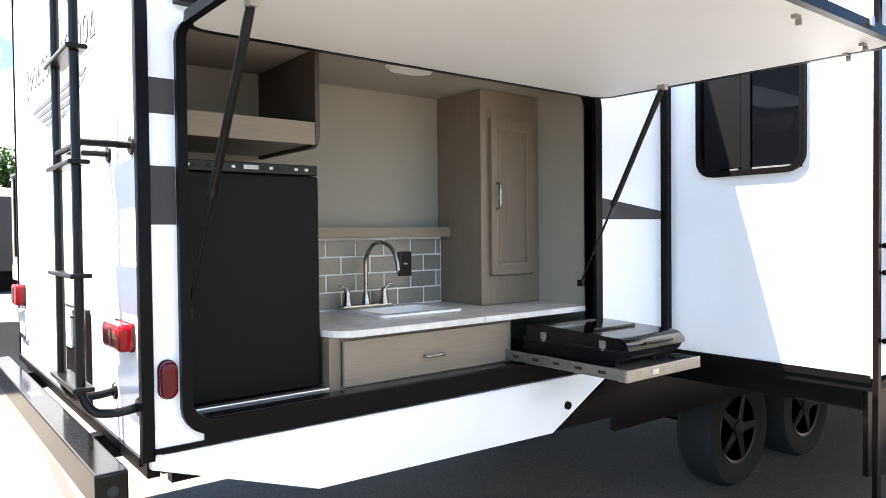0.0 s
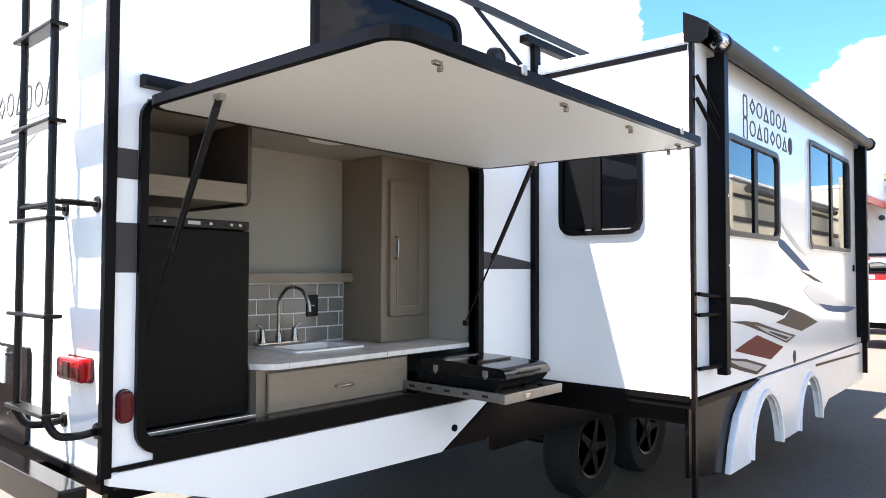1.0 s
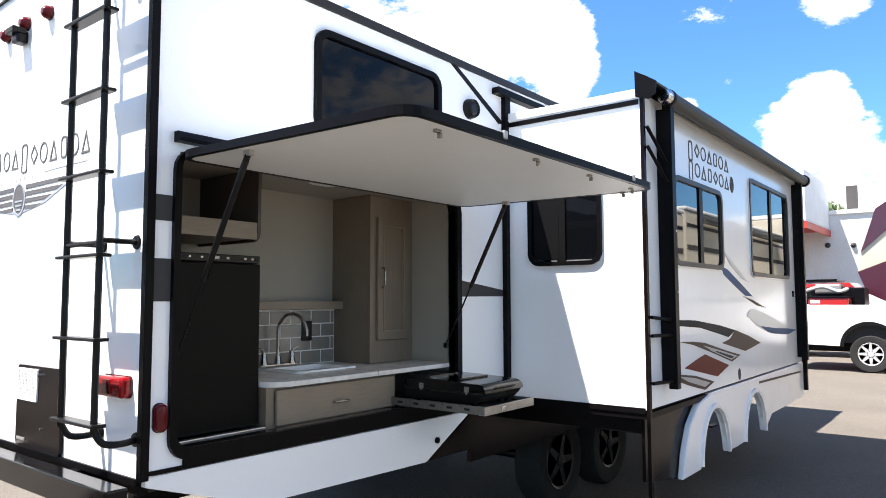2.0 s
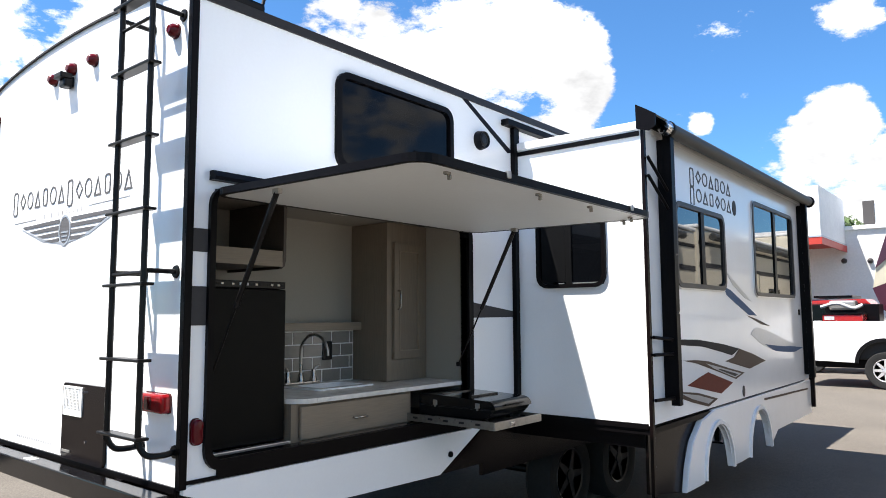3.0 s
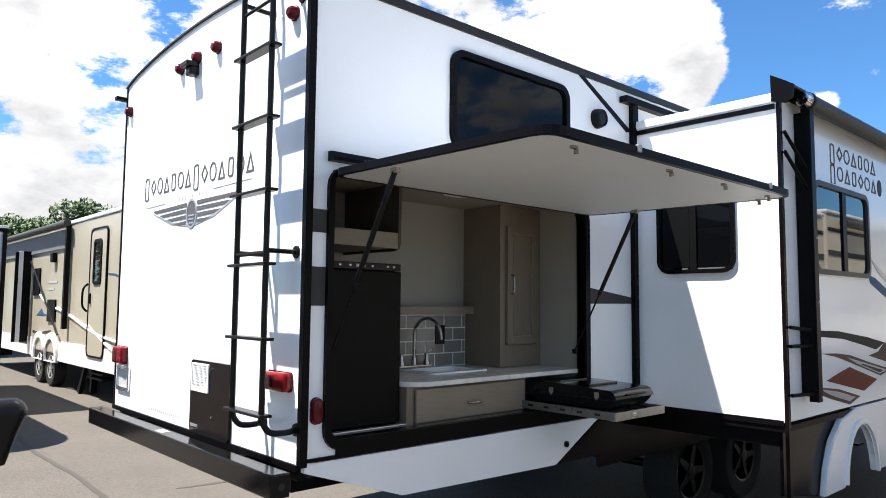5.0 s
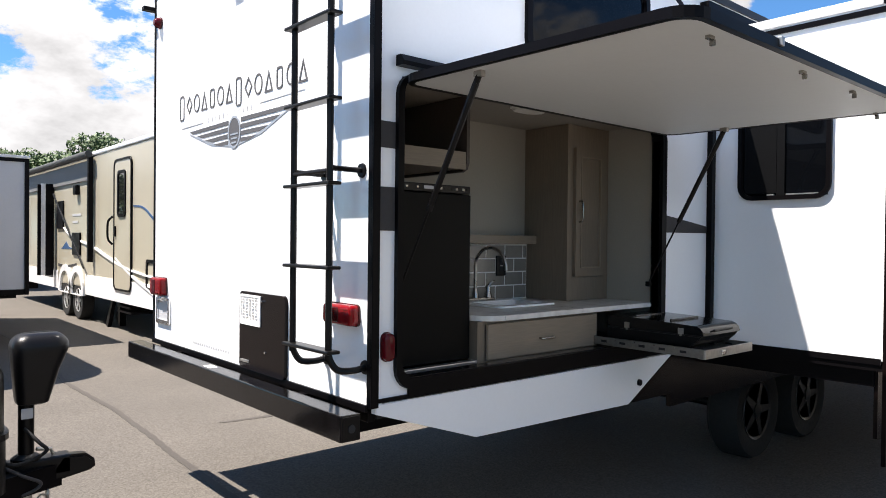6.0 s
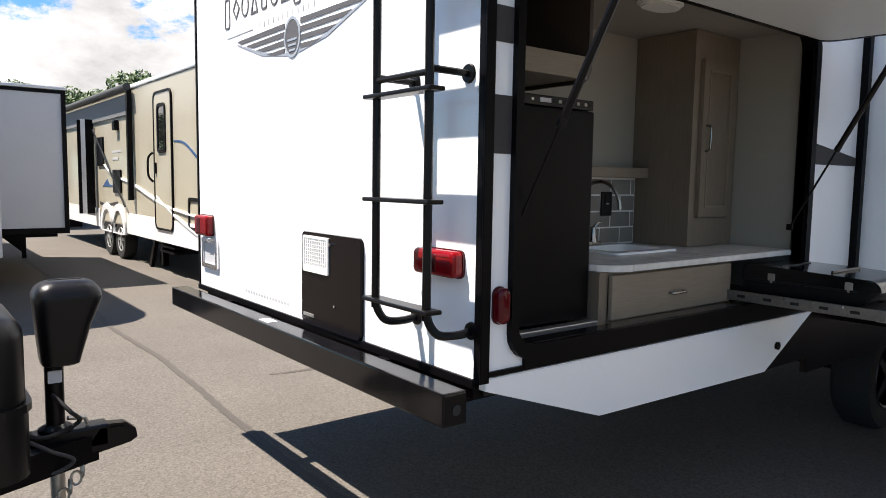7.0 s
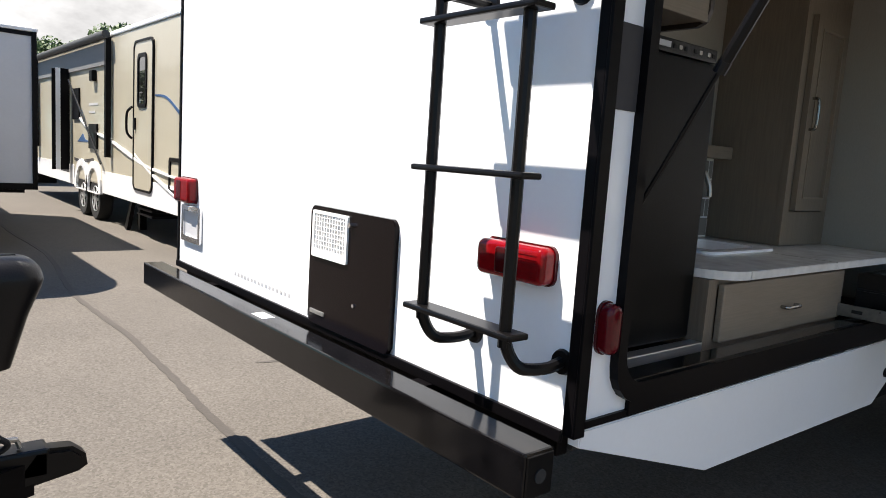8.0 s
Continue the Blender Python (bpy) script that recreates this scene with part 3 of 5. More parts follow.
# emblem and lettering on the rear, as plain shapes
def glyph(u0, u1, v0, v1, s, kind, axis, a0, a1):
    """A plain thin-lined shape: 0 slab, 1 ring, 2 triangle, 3 diamond."""
    cu, cv, hu, hv = (u0 + u1) / 2, (v0 + v1) / 2, (u1 - u0) / 2, (v1 - v0) / 2
    if kind == 0:
        return ring(rrect(u0 + 0.3 * hu, u1 - 0.3 * hu, v0, v1, 0.4 * hu), rrect(u0 + 0.3 * hu + s, u1 - 0.3 * hu - s, v0 + s, v1 - s, 0.4 * hu - 0.5 * s), axis, a0, a1)
    if kind == 1:
        turn = [2 * math.pi * k / 20 for k in range(20)]
        return ring([(cu + hu * math.cos(q), cv + hv * math.sin(q)) for q in turn], [(cu + (hu - s) * math.cos(q), cv + (hv - s) * math.sin(q)) for q in turn], axis, a0, a1)
    if kind == 2:
        return ring([(u0, v0), (u1, v0), (cu, v1)], [(u0 + 1.9 * s, v0 + s), (u1 - 1.9 * s, v0 + s), (cu, v1 - 2.4 * s)], axis, a0, a1)
    return ring([(cu, v0), (u1, cv), (cu, v1), (u0, cv)], [(cu, v0 + 1.7 * s), (u1 - 1.4 * s, cv), (cu, v1 - 1.7 * s), (u0 + 1.4 * s, cv)], axis, a0, a1)


KINDS = (0, 3, 1, 2, 0, 1, 2)
HEIGHTS = (0.15, 0.105, 0.105, 0.105, 0.105, 0.105, 0.105, 0.15, 0.105, 0.105, 0.105, 0.105, 0.105, 0.105)
y = 2.02
for k, hgt in enumerate(HEIGHTS):
    w = 0.086 if hgt < 0.12 else 0.095
    z0 = 2.262 - (0.03 if hgt > 0.12 else 0.0) - 0.002 * k
    rear_part("letter_shape", glyph(y - w, y, z0, z0 + hgt, 0.0095, KINDS[k % 7], "x", -0.0452, -0.0475), INK_GREY, trailer, "grey thin-lined shape of the trailer's lettering")
    y -= w + 0.0225
rear_part("emblem_line", B((-0.047, -0.0455, 1.66, 1.98, 2.185, 2.189)), DECAL_PALE, trailer)
rear_part("emblem_line", B((-0.047, -0.0455, 0.53, 0.97, 2.20, 2.204)), DECAL_PALE, trailer)
for k in range(12):
    rear_part("small_bar", B((-0.0462, -0.0455, 1.58 - 0.048 * k, 1.588 - 0.048 * k, 2.180, 2.205)), INK_PALE, trailer)
for k in range(4):
    top, w0, w1 = 2.158 - 0.035 * k, 0.60 - 0.11 * k, 0.55 - 0.13 * k
    for s in (1, -1):
        rear_part("emblem_wing", prism([(1.25 + s * 0.075, top), (1.25 + s * w0, top - 0.004), (1.25 + s * w1, top - 0.022), (1.25 + s * 0.075, top - 0.022)], "x", -0.0455, -0.0475), INK_GREY, trailer)
for s in (1, -1):
    rear_part("emblem_edge", band([(1.25 + s * 0.60, 2.140), (1.25 + s * 0.3, 2.055), (1.25, 2.018)], [0.006, 0.014, 0.012], "x", -0.0455, -0.0472), DECAL_SILVER, trailer)
oval = [(1.25 + 0.068 * math.cos(a), 2.09 + 0.078 * math.sin(a)) for a in [2 * math.pi * k / 24 for k in range(24)]]
rear_part("emblem_disc", prism(oval, "x", -0.0455, -0.048), INK_GREY, trailer)
rear_part("emblem_rim", ring([(1.25 + (u - 1.25) * 1.12, 2.09 + (v - 2.09) * 1.1) for u, v in oval], [(1.25 + (u - 1.25) * 0.94, 2.09 + (v - 2.09) * 0.94) for u, v in oval], "x", -0.0456, -0.049), DECAL_SILVER, trailer)
for k in range(3):
    rear_part("emblem_bar", B((-0.0495, -0.048, 1.205 + 0.008 * k, 1.295 - 0.008 * k, 2.075 - 0.022 * k, 2.084 - 0.022 * k)), DECAL_SILVER, trailer)
for k in range(16):
    rear_part("small_bar", B((-0.0462, -0.0455, 1.765 - 0.031 * k, 1.779 - 0.031 * k, 0.927, 0.940)), INK_PALE, trailer)


# ---- ladder on the rear wall ----
RX = -0.197
lad = thing("rear_ladder", "black tubular steel ladder bolted to the trailer's rear wall", "ladder")
for y, off in ((0.078, 0.030), (0.353, 0.022)):
    foot = [(-0.05, y - off, 1.035), (-0.10, y - off, 1.028), (-0.16, y - 0.6 * off, 1.033), (RX + 0.012, y - 0.2 * off, 1.06), (RX, y, 1.10), (RX, y, 1.16), (RX, y, 2.0), (RX, y, 3.05), (RX, y, 3.22), (RX + 0.02, y, 3.30), (RX + 0.10, y, 3.36), (0.1, y, 3.365), (0.20, y, 3.33), (0.22, y, 3.2)]
    rear_part("rail", tube(curve([Vector(p) for p in foot], 4), 0.0135, 10), BLACK_TUBE, lad, smooth=True)
    rear_part("flange", lathe([(0.0, -0.009), (0.026, -0.008), (0.029, 0.0)], "x", (-0.0455, y - off, 1.035), 16), BLACK_TUBE, lad, smooth=True)
for k in range(7):
    z = 1.105 + 0.3225 * k
    rear_part("tread", B((RX - 0.028, RX + 0.030, 0.040, 0.396, z - 0.006, z + 0.008), bev=0.005), BLACK_TUBE, lad)
for zc in (1.81, 2.985):
    for y in (0.078, 0.353):
        br = rear_part("bracket", tube([(RX, y, zc), (-0.05, y + 0.004, zc)], 0.011, 10), BLACK_TUBE, lad, smooth=True)
        rear_part("flange", lathe([(0.0, -0.008), (0.027, -0.007), (0.030, 0.0)], "x", (-0.0455, y + 0.004, zc), 16), BLACK_TUBE, br, smooth=True)
rear_part("crossbar", tube([(RX, 0.078, 2.93), (RX, 0.353, 2.93)], 0.008), BLACK_TUBE, lad)
rear_part("crossbar", tube([(RX, 0.078, 1.80), (RX, 0.353, 1.80)], 0.010), BLACK_TUBE, lad)
ant = thing("roof_antenna", "black bent radio antenna on the trailer roof", "antenna")
part("mast", tube(curve([Vector(p) for p in ((0.42, 0.10, 3.14), (0.45, 0.10, 3.24), (0.43, 0.10, 3.30), (0.36, 0.11, 3.36), (0.28, 0.12, 3.39))], 5), 0.009), BLACK_TUBE, ant)
part("base", B((0.05, 0.40, 0.02, 0.12, 3.11, 3.16), bev=0.015), BLACK_TUBE, ant)

# ---- the hatch, open over the kitchen ----
hatch = part("hatch", prism(rrect(0.115, 2.025, -1.255, -0.035, 0.075), "z", 2.152, 2.163), LID_LINER, trailer, "cream underside of the raised kitchen hatch")
part("edge_frame", ring(rrect(0.100, 2.04, -1.270, -0.020, 0.09), rrect(0.125, 2.015, -1.245, -0.045, 0.066), "z", 2.150, 2.182), BLACK_TRIM, hatch, "black edge frame")
part("skin", prism(rrect(0.108, 2.032, -1.262, -0.028, 0.08), "z", 2.164, 2.179), WHITE, hatch, "white outer skin")
for x, y in ((0.33, -1.19), (0.95, -1.20), (1.42, -1.20), (1.90, -1.19), (2.0, -1.10)):
    part("catch", B((x - 0.008, x + 0.022, y - 0.008, y + 0.008, 2.141, 2.153), (x + 0.01, x + 0.02, y - 0.012, y + 0.004, 2.124, 2.142), bev=0.002), NICKEL, hatch, "small metal catch")
for x in (0.62, 1.75):
    part("knob", B((x - 0.012, x + 0.012, -1.278, -1.262, 2.160, 2.19), bev=0.004), STEEL, hatch)
for x, xb in ((0.172, 0.140), (1.968, 1.955)):
    top, low = Vector((x, -0.40, 2.14)), Vector((xb, 0.025, 1.30))
    mid = top.lerp(low, 0.57)
    st = part("gas_strut", tube([top, mid], 0.0125), BLACK_TUBE, hatch, "black gas strut", True)
    part("rod", tube([mid, low], 0.005), BLACK_TUBE, st)
    part("collar", tube([top.lerp(low, 0.035), top.lerp(low, 0.115)], 0.0132), PLASTIC, st, smooth=True)
    part("end_collar", tube([mid.lerp(top, 0.03), mid.lerp(low, 0.02)], 0.0138), PLASTIC, st, smooth=True)
    part("fitting", B((x - 0.012, x + 0.012, -0.42, -0.38, 2.13, 2.153), bev=0.003), STEEL, st)
    part("fitting", B((xb - 0.008, xb + 0.012, 0.01, 0.04, 1.285, 1.315), bev=0.003), BLACK_TUBE, st)

# the open hatch sags a little towards its front edge
hatch.matrix_basis = Matrix.Translation((0, -0.03, 2.165)) @ Matrix.Rotation(0.012, 4, "X") @ Matrix.Translation((0, 0.03, -2.165))

# ---- kitchen shell ----
part("kitchen_back", B((KX0, 2.055, 0.715, 0.745, 0.95, 2.24)), WALLBOARD, trailer, "beige wallboard back of the outdoor kitchen")
part("kitchen_end", B((2.03, 2.055, 0.05, 0.715, 0.95, 2.24)), WALLBOARD, trailer, "beige wallboard end wall")
part("kitchen_end", B((0.105, 0.128, 0.05, 0.715, 0.95, 2.24)), WALLBOARD, trailer)
part("kitchen_ceiling", B((0.105, 2.055, 0.05, 0.745, 2.225, 2.25)), CEILING, trailer, "tan kitchen ceiling board")
part("kitchen_floor", B((0.105, 2.055, 0.05, 0.745, 0.925, 0.955)), DARK_INSIDE, trailer)
dome = part("dome_lamp", prism(rrect(1.02, 1.22, 0.16, 0.27, 0.052, 8), "z", 2.225, 2.203, bev=0.006), CLEAR_LENS, trailer, "white ceiling lamp lens", True)
part("base", prism(rrect(1.01, 1.23, 0.15, 0.28, 0.062, 8), "z", 2.226, 2.217), WHITE_METAL, dome)
ledge = part("ledge", B((0.66, 1.648, 0.615, 0.715, 1.522, 1.572), bev=0.004), WOOD_FLAT, trailer, "taupe wooden ledge above the tiles")

fr = thing("refrigerator", "black compact refrigerator built into the outdoor kitchen", "refrigerator")
part("body", B((0.135, 0.650, 0.19, 0.70, 0.985, 1.785), bev=0.004), FRIDGE, fr)
dr = part("door", B((0.137, 0.652, 0.145, 0.186, 0.992, 1.748), bev=0.007), FRIDGE, fr, "plain black door")
part("gasket", B((0.142, 0.645, 0.185, 0.192, 0.998, 1.744)), RUBBER, dr)
cs = part("control_strip", B((0.137, 0.652, 0.150, 0.20, 1.752, 1.788), bev=0.004), PLASTIC, fr, "black control strip")
for x in (0.155, 0.178, 0.20, 0.245, 0.27, 0.33, 0.44, 0.465, 0.49, 0.535, 0.56, 0.60, 0.625):
    part("button", B((x, x + 0.014, 0.1475, 0.151, 1.765, 1.776), bev=0.002), NICKEL if x in (0.178, 0.27, 0.33, 0.465, 0.56, 0.60) else RUBBER, cs)
part("display", B((0.372, 0.425, 0.1465, 0.151, 1.764, 1.778)), DECAL_PALE, cs)
part("kick_strip", B((0.130, 0.665, 0.105, 0.145, 0.955, 0.985), bev=0.003), ALU, fr, "bright aluminium strip below the door")

ub = thing("open_wall_cabinet", "dark brown open wall cabinet with a pale shelf, above the refrigerator", "cabinet")
part("side_panel", prism([(0.20, 1.905), (0.20, 2.222), (0.71, 2.222), (0.71, 1.862), (0.24, 1.862), (0.212, 1.875)], "x", 0.674, 0.692), WOOD_DARK, ub)
part("side_panel", B((0.13, 0.145, 0.21, 0.712, 1.862, 2.222)), WOOD_DARK, ub)
part("shelf", B((0.145, 0.674, 0.215, 0.712, 1.876, 1.89)), WOOD_FLAT, ub)
part("shelf_lip", B((0.145, 0.674, 0.205, 0.222, 1.872, 1.955), bev=0.002), WOOD_FLAT, ub, "taupe shelf front")
part("back_panel", B((0.145, 0.674, 0.700, 0.713, 1.89, 2.222)), WALLBOARD, ub)

tc = thing("tall_cabinet", "taupe wood-grain tall cabinet with one panelled door, standing on the countertop", "cabinet")
part("body", B((1.645, 2.03, 0.395, 0.713, 1.193, 2.222)), WOOD, tc)
part("face_frame", B((1.640, 1.69, 0.375, 0.395, 1.193, 2.222), (1.985, 2.03, 0.375, 0.395, 1.193, 2.222), (1.69, 1.985, 0.375, 0.395, 1.193, 1.33), (1.69, 1.985, 0.375, 0.395, 2.09, 2.222)), WOOD, tc)
cd = part("door", ring([(1.690, 1.335), (1.690, 2.088), (1.975, 2.088), (1.975, 1.335)], [(1.738, 1.385), (1.738, 2.038), (1.927, 2.038), (1.927, 1.385)], "y", 0.352, 0.374), WOOD, tc, "framed taupe door")
part("panel", B((1.736, 1.929, 0.362, 0.372, 1.383, 2.040)), WOOD, cd)
part("moulding", ring([(1.736, 1.383), (1.736, 2.04), (1.929, 2.04), (1.929, 1.383)], [(1.743, 1.39), (1.743, 2.033), (1.922, 2.033), (1.922, 1.39)], "y", 0.348, 0.364), WOOD_FLAT, cd)
part("handle", tube(curve([Vector(p) for p in ((1.722, 0.352, 1.655), (1.722, 0.33, 1.66), (1.722, 0.326, 1.715), (1.722, 0.33, 1.77), (1.722, 0.352, 1.775))], 4), 0.006), NICKEL, cd, "brushed metal handle", True)

bc = thing("base_cabinet", "taupe wood-grain base cabinet with one wide drawer below the sink", "cabinet")
part("body", B((0.668, 1.565, 0.125, 0.70, 0.945, 1.163)), WOOD, bc)
part("face_frame", B((0.664, 0.712, 0.105, 0.125, 0.945, 1.163), (1.535, 1.569, 0.105, 0.125, 0.945, 1.163), (0.712, 1.535, 0.105, 0.125, 0.945, 0.985), (0.712, 1.535, 0.105, 0.125, 1.145, 1.163)), WOOD, bc)
dw = part("drawer", B((0.714, 1.540, 0.083, 0.104, 0.980, 1.150), bev=0.006, seg=3), WOOD_FLAT, bc, "taupe drawer front")
part("handle", tube(curve([Vector(p) for p in ((1.075, 0.083, 1.057), (1.077, 0.062, 1.057), (1.12, 0.058, 1.057), (1.163, 0.062, 1.057), (1.165, 0.083, 1.057))], 4), 0.0055), NICKEL, dw, "brushed metal handle", True)

ct = thing("countertop", "pale grey speckled stone-look countertop with a rounded corner", "countertop")
SK = (1.055, 1.435, 0.335, 0.60)
# slab in four pieces round the sink cut-out
slab = bmesh.new()
for q in ([(0.662, 0.17)] + [(0.782 - 0.12 * math.cos(a), 0.17 - 0.12 * math.sin(a)) for a in [math.pi / 2 * k / 8 for k in range(1, 9)]] + [(SK[0], 0.05), (SK[0], 0.714), (0.662, 0.714)],
          [(SK[0], 0.05), (SK[1], 0.05), (SK[1], SK[2]), (SK[0], SK[2])], [(SK[0], SK[3]), (SK[1], SK[3]), (SK[1], 0.714), (SK[0], 0.714)],
          [(SK[1], 0.05), (2.025, 0.05), (2.025, 0.714), (SK[1], 0.714)]):
    prism(q, "z", 1.165, 1.190, slab)
part("slab", slab, COUNTER, ct)
part("edge_strip", B((0.79, 1.368, 0.0455, 0.05, 1.166, 1.189), bev=0.001, seg=1), COUNTER, ct)
part("edge_strip", B((1.3705, 2.025, 0.0455, 0.05, 1.166, 1.189), bev=0.001, seg=1), COUNTER, ct)
part("joint", B((1.368, 1.3705, 0.0465, 0.36, 1.168, 1.1906)), GROUT_DARK, ct)

sk = thing("sink", "white rectangular drop-in sink set in the countertop", "sink")
part("rim", ring(rrect(SK[0] - 0.035, SK[1] + 0.035, SK[2] - 0.035, SK[3] + 0.07, 0.04), rrect(SK[0] + 0.015, SK[1] - 0.015, SK[2] + 0.015, SK[3] - 0.015, 0.04), "z", 1.1885, 1.199), PORCELAIN, sk)
part("basin", ring(rrect(SK[0] + 0.008, SK[1] - 0.008, SK[2] + 0.008, SK[3] - 0.008, 0.04), rrect(SK[0] + 0.018, SK[1] - 0.018, SK[2] + 0.018, SK[3] - 0.018, 0.04), "z", 1.05, 1.190), PORCELAIN, sk)
part("basin_floor", prism(rrect(SK[0] + 0.01, SK[1] - 0.01, SK[2] + 0.01, SK[3] - 0.01, 0.04), "z", 1.04, 1.05), PORCELAIN, sk)
part("drain", lathe([(0.03, 1.05), (0.03, 1.054), (0.0, 1.052)], "z", (1.245, 0.46, 0), 18), CHROME, sk)

fc = thing("faucet", "brushed nickel gooseneck faucet with two lever handles behind the sink", "faucet")
FX, FY = 1.155, 0.635
part("base_plate", B((FX - 0.135, FX + 0.135, FY - 0.028, FY + 0.028, 1.199, 1.216), bev=0.007), NICKEL, fc)
part("spout", tube(curve([Vector(p) for p in ((FX, FY, 1.215), (FX, FY, 1.36), (FX, FY - 0.005, 1.43), (FX + 0.01, FY - 0.045, 1.485), (FX + 0.025, FY - 0.10, 1.500), (FX + 0.04, FY - 0.155, 1.475), (FX + 0.048, FY - 0.185, 1.42), (FX + 0.05, FY - 0.19, 1.375))], 5), 0.0095, 12), NICKEL, fc, smooth=True)
part("collar", lathe([(0.02, 1.215), (0.017, 1.25), (0.011, 1.27)], "z", (FX, FY, 0), 16), NICKEL, fc, smooth=True)
for s in (-1, 1):
    hb = part("handle", lathe([(0.025, 1.215), (0.021, 1.235), (0.016, 1.25), (0.017, 1.27), (0.012, 1.285), (0.0, 1.29)], "z", (FX + s * 0.10, FY, 0), 16), NICKEL, fc, smooth=True)
    part("lever", tube(curve([Vector(p) for p in ((FX + s * 0.10, FY, 1.265), (FX + s * 0.106, FY - 0.004, 1.284), (FX + s * 0.118, FY - 0.008, 1.300), (FX + s * 0.142, FY - 0.012, 1.307))], 4), 0.0115, 10, r_end=0.0055), NICKEL, hb, smooth=True)

bs = thing("tile_backsplash", "grey glazed brick-bond tiles with white grout behind the sink", "backsplash")
part("grout", B((0.655, 1.646, 0.6945, 0.716, 1.188, 1.523)), GROUT, bs)
ol = thing("wall_outlet", "black electrical outlet on the tiled backsplash", "outlet")
part("plate", B((1.375, 1.452, 0.682, 0.694, 1.332, 1.452), bev=0.004), PLASTIC, ol)
part("socket", B((1.397, 1.43, 0.680, 0.6825, 1.40, 1.435), (1.397, 1.43, 0.680, 0.6825, 1.35, 1.385)), RUBBER, ol)
part("switch", B((1.404, 1.424, 0.6785, 0.6825, 1.389, 1.396)), DECAL_PALE, ol)

# ---- grill on its pull-out tray ----
tray = thing("slide_out_tray", "galvanised steel pull-out tray on runners under the countertop", "tray")
TX0, TX1, GY = 1.514, 1.985, -0.548
part("front", B((TX0, TX1 + 0.004, GY - 0.010, GY, 0.988, 1.032), (TX0, TX1, GY, GY + 0.03, 0.988, 0.993), bev=0.002), STEEL, tray)
part("pan", B((TX0 + 0.01, TX1 - 0.01, GY, 0.05, 1.004, 1.008), (TX0 + 0.03, TX1 - 0.03, GY + 0.05, GY + 0.09, 0.996, 1.004)), DULL_STEEL, tray)
for x in (TX0, TX1 - 0.02):
    rn = part("runner", B((x, x + 0.004, GY, 0.098, 0.992, 1.034), (x + 0.004, x + 0.018, GY, 0.098, 1.008, 1.020), (x, x + 0.018, GY, 0.098, 0.990, 0.994), bev=0.001, seg=1), DULL_STEEL, tray)
    for k in range(5):
        part("slot", B((x - 0.001, x, -0.46 + 0.115 * k, -0.425 + 0.115 * k, 1.006, 1.018)), RUBBER, rn)
    for k in range(4):
        part("rivet", tube([(x - 0.003, -0.40 + 0.115 * k, 1.026), (x, -0.40 + 0.115 * k, 1.026)], 0.004, 8), CHROME, rn)
part("latch", B((1.66, 1.70, GY - 0.018, GY - 0.010, 0.998, 1.02), bev=0.003), CHROME, tray)
part("runner_mount", B((1.572, 2.02, 0.10, 0.70, 0.955, 0.985)), BLACK_TRIM, tray)
gr = thing("portable_grill", "glossy black lidded portable gas grill on a pull-out tray", "grill")
GX0, GX1, GF = 1.596, 1.975, -0.500
quarter = [math.pi / 2 * k / 8 for k in range(9)]
gbody = [(GF + 0.012, 1.082), (GF + 0.028, 1.060)] + [(GF + 0.120 - 0.075 * math.cos(q), 1.052 - 0.030 * math.sin(q)) for q in quarter] + [(0.06, 1.022), (0.06, 1.082)]
part("body", prism(gbody, "x", GX0, GX1, bev=0.004), PLASTIC, gr, smooth=True)
glid = [(GF + 0.052 - 0.052 * math.cos(q), 1.086 + 0.046 * math.sin(q)) for q in quarter] + [(-0.20, 1.142), (0.03, 1.148), (0.06, 1.138), (0.06, 1.086)]
gl = part("lid", prism(glid, "x", GX0 - 0.005, GX1 + 0.005, bev=0.008), GRILL_GLOSS, gr, "glossy black lid", True)
part("seam", B((GX0 - 0.002, GX1 + 0.002, GF + 0.014, 0.058, 1.082, 1.086)), RUBBER, gr)
part("handle", tube([(GX0 + 0.1, GF - 0.004, 1.108), (GX1 - 0.1, GF - 0.004, 1.108)], 0.006), BLACK_TUBE, gl)
for y0 in (-0.30, -0.09):
    part("hinge_plate", B((GX0 + 0.05, GX1 - 0.06, y0, y0 + 0.010, 1.138, 1.149), bev=0.003), GRILL_GLOSS, gl)
for y0 in (-0.40, -0.088):
    part("clip", B((GX0 - 0.010, GX0 - 0.004, y0, y0 + 0.030, 1.086, 1.116), bev=0.002), STEEL, gr, "bright metal clip")
    part("catch", B((GX0 - 0.012, GX0 - 0.002, y0 + 0.011, y0 + 0.019, 1.076, 1.088), bev=0.001), STEEL, gr)
for x in (GX0 + 0.05, GX1 - 0.08):
    for y0 in (-0.40, 0.0):
        part("foot", B((x, x + 0.03, y0, y0 + 0.03, 1.008, 1.030)), RUBBER, gr)

# ---- the slide-out ----
W1 = (3.10, 4.09, 1.825, 2.375)
W2 = (4.93, 6.28, 1.80, 2.60)
EW = (-0.692, -0.205, 1.815, 2.36)
FY0, FY1 = SY, SY + 0.045
slide = part("slide_out", panel((SX0, W1[0], W1[1], W2[0], W2[1], SX1), (SZ0, W2[2], W1[2], W1[3], W2[3], SZ1), (W1, W2), "y", FY0, FY1), WHITE, trailer, "white slide-out room, extended")
part("end_wall", panel((FY1, EW[0], EW[1], 0.0), (SZ0, EW[2], EW[3], SZ1), (EW,), "x", SX0, SX0 + 0.045), WHITE, slide, "white slide-out end wall")
part("end_wall", B((SX1 - 0.045, SX1, FY1, 0.0, SZ0, SZ1)), WHITE, slide)
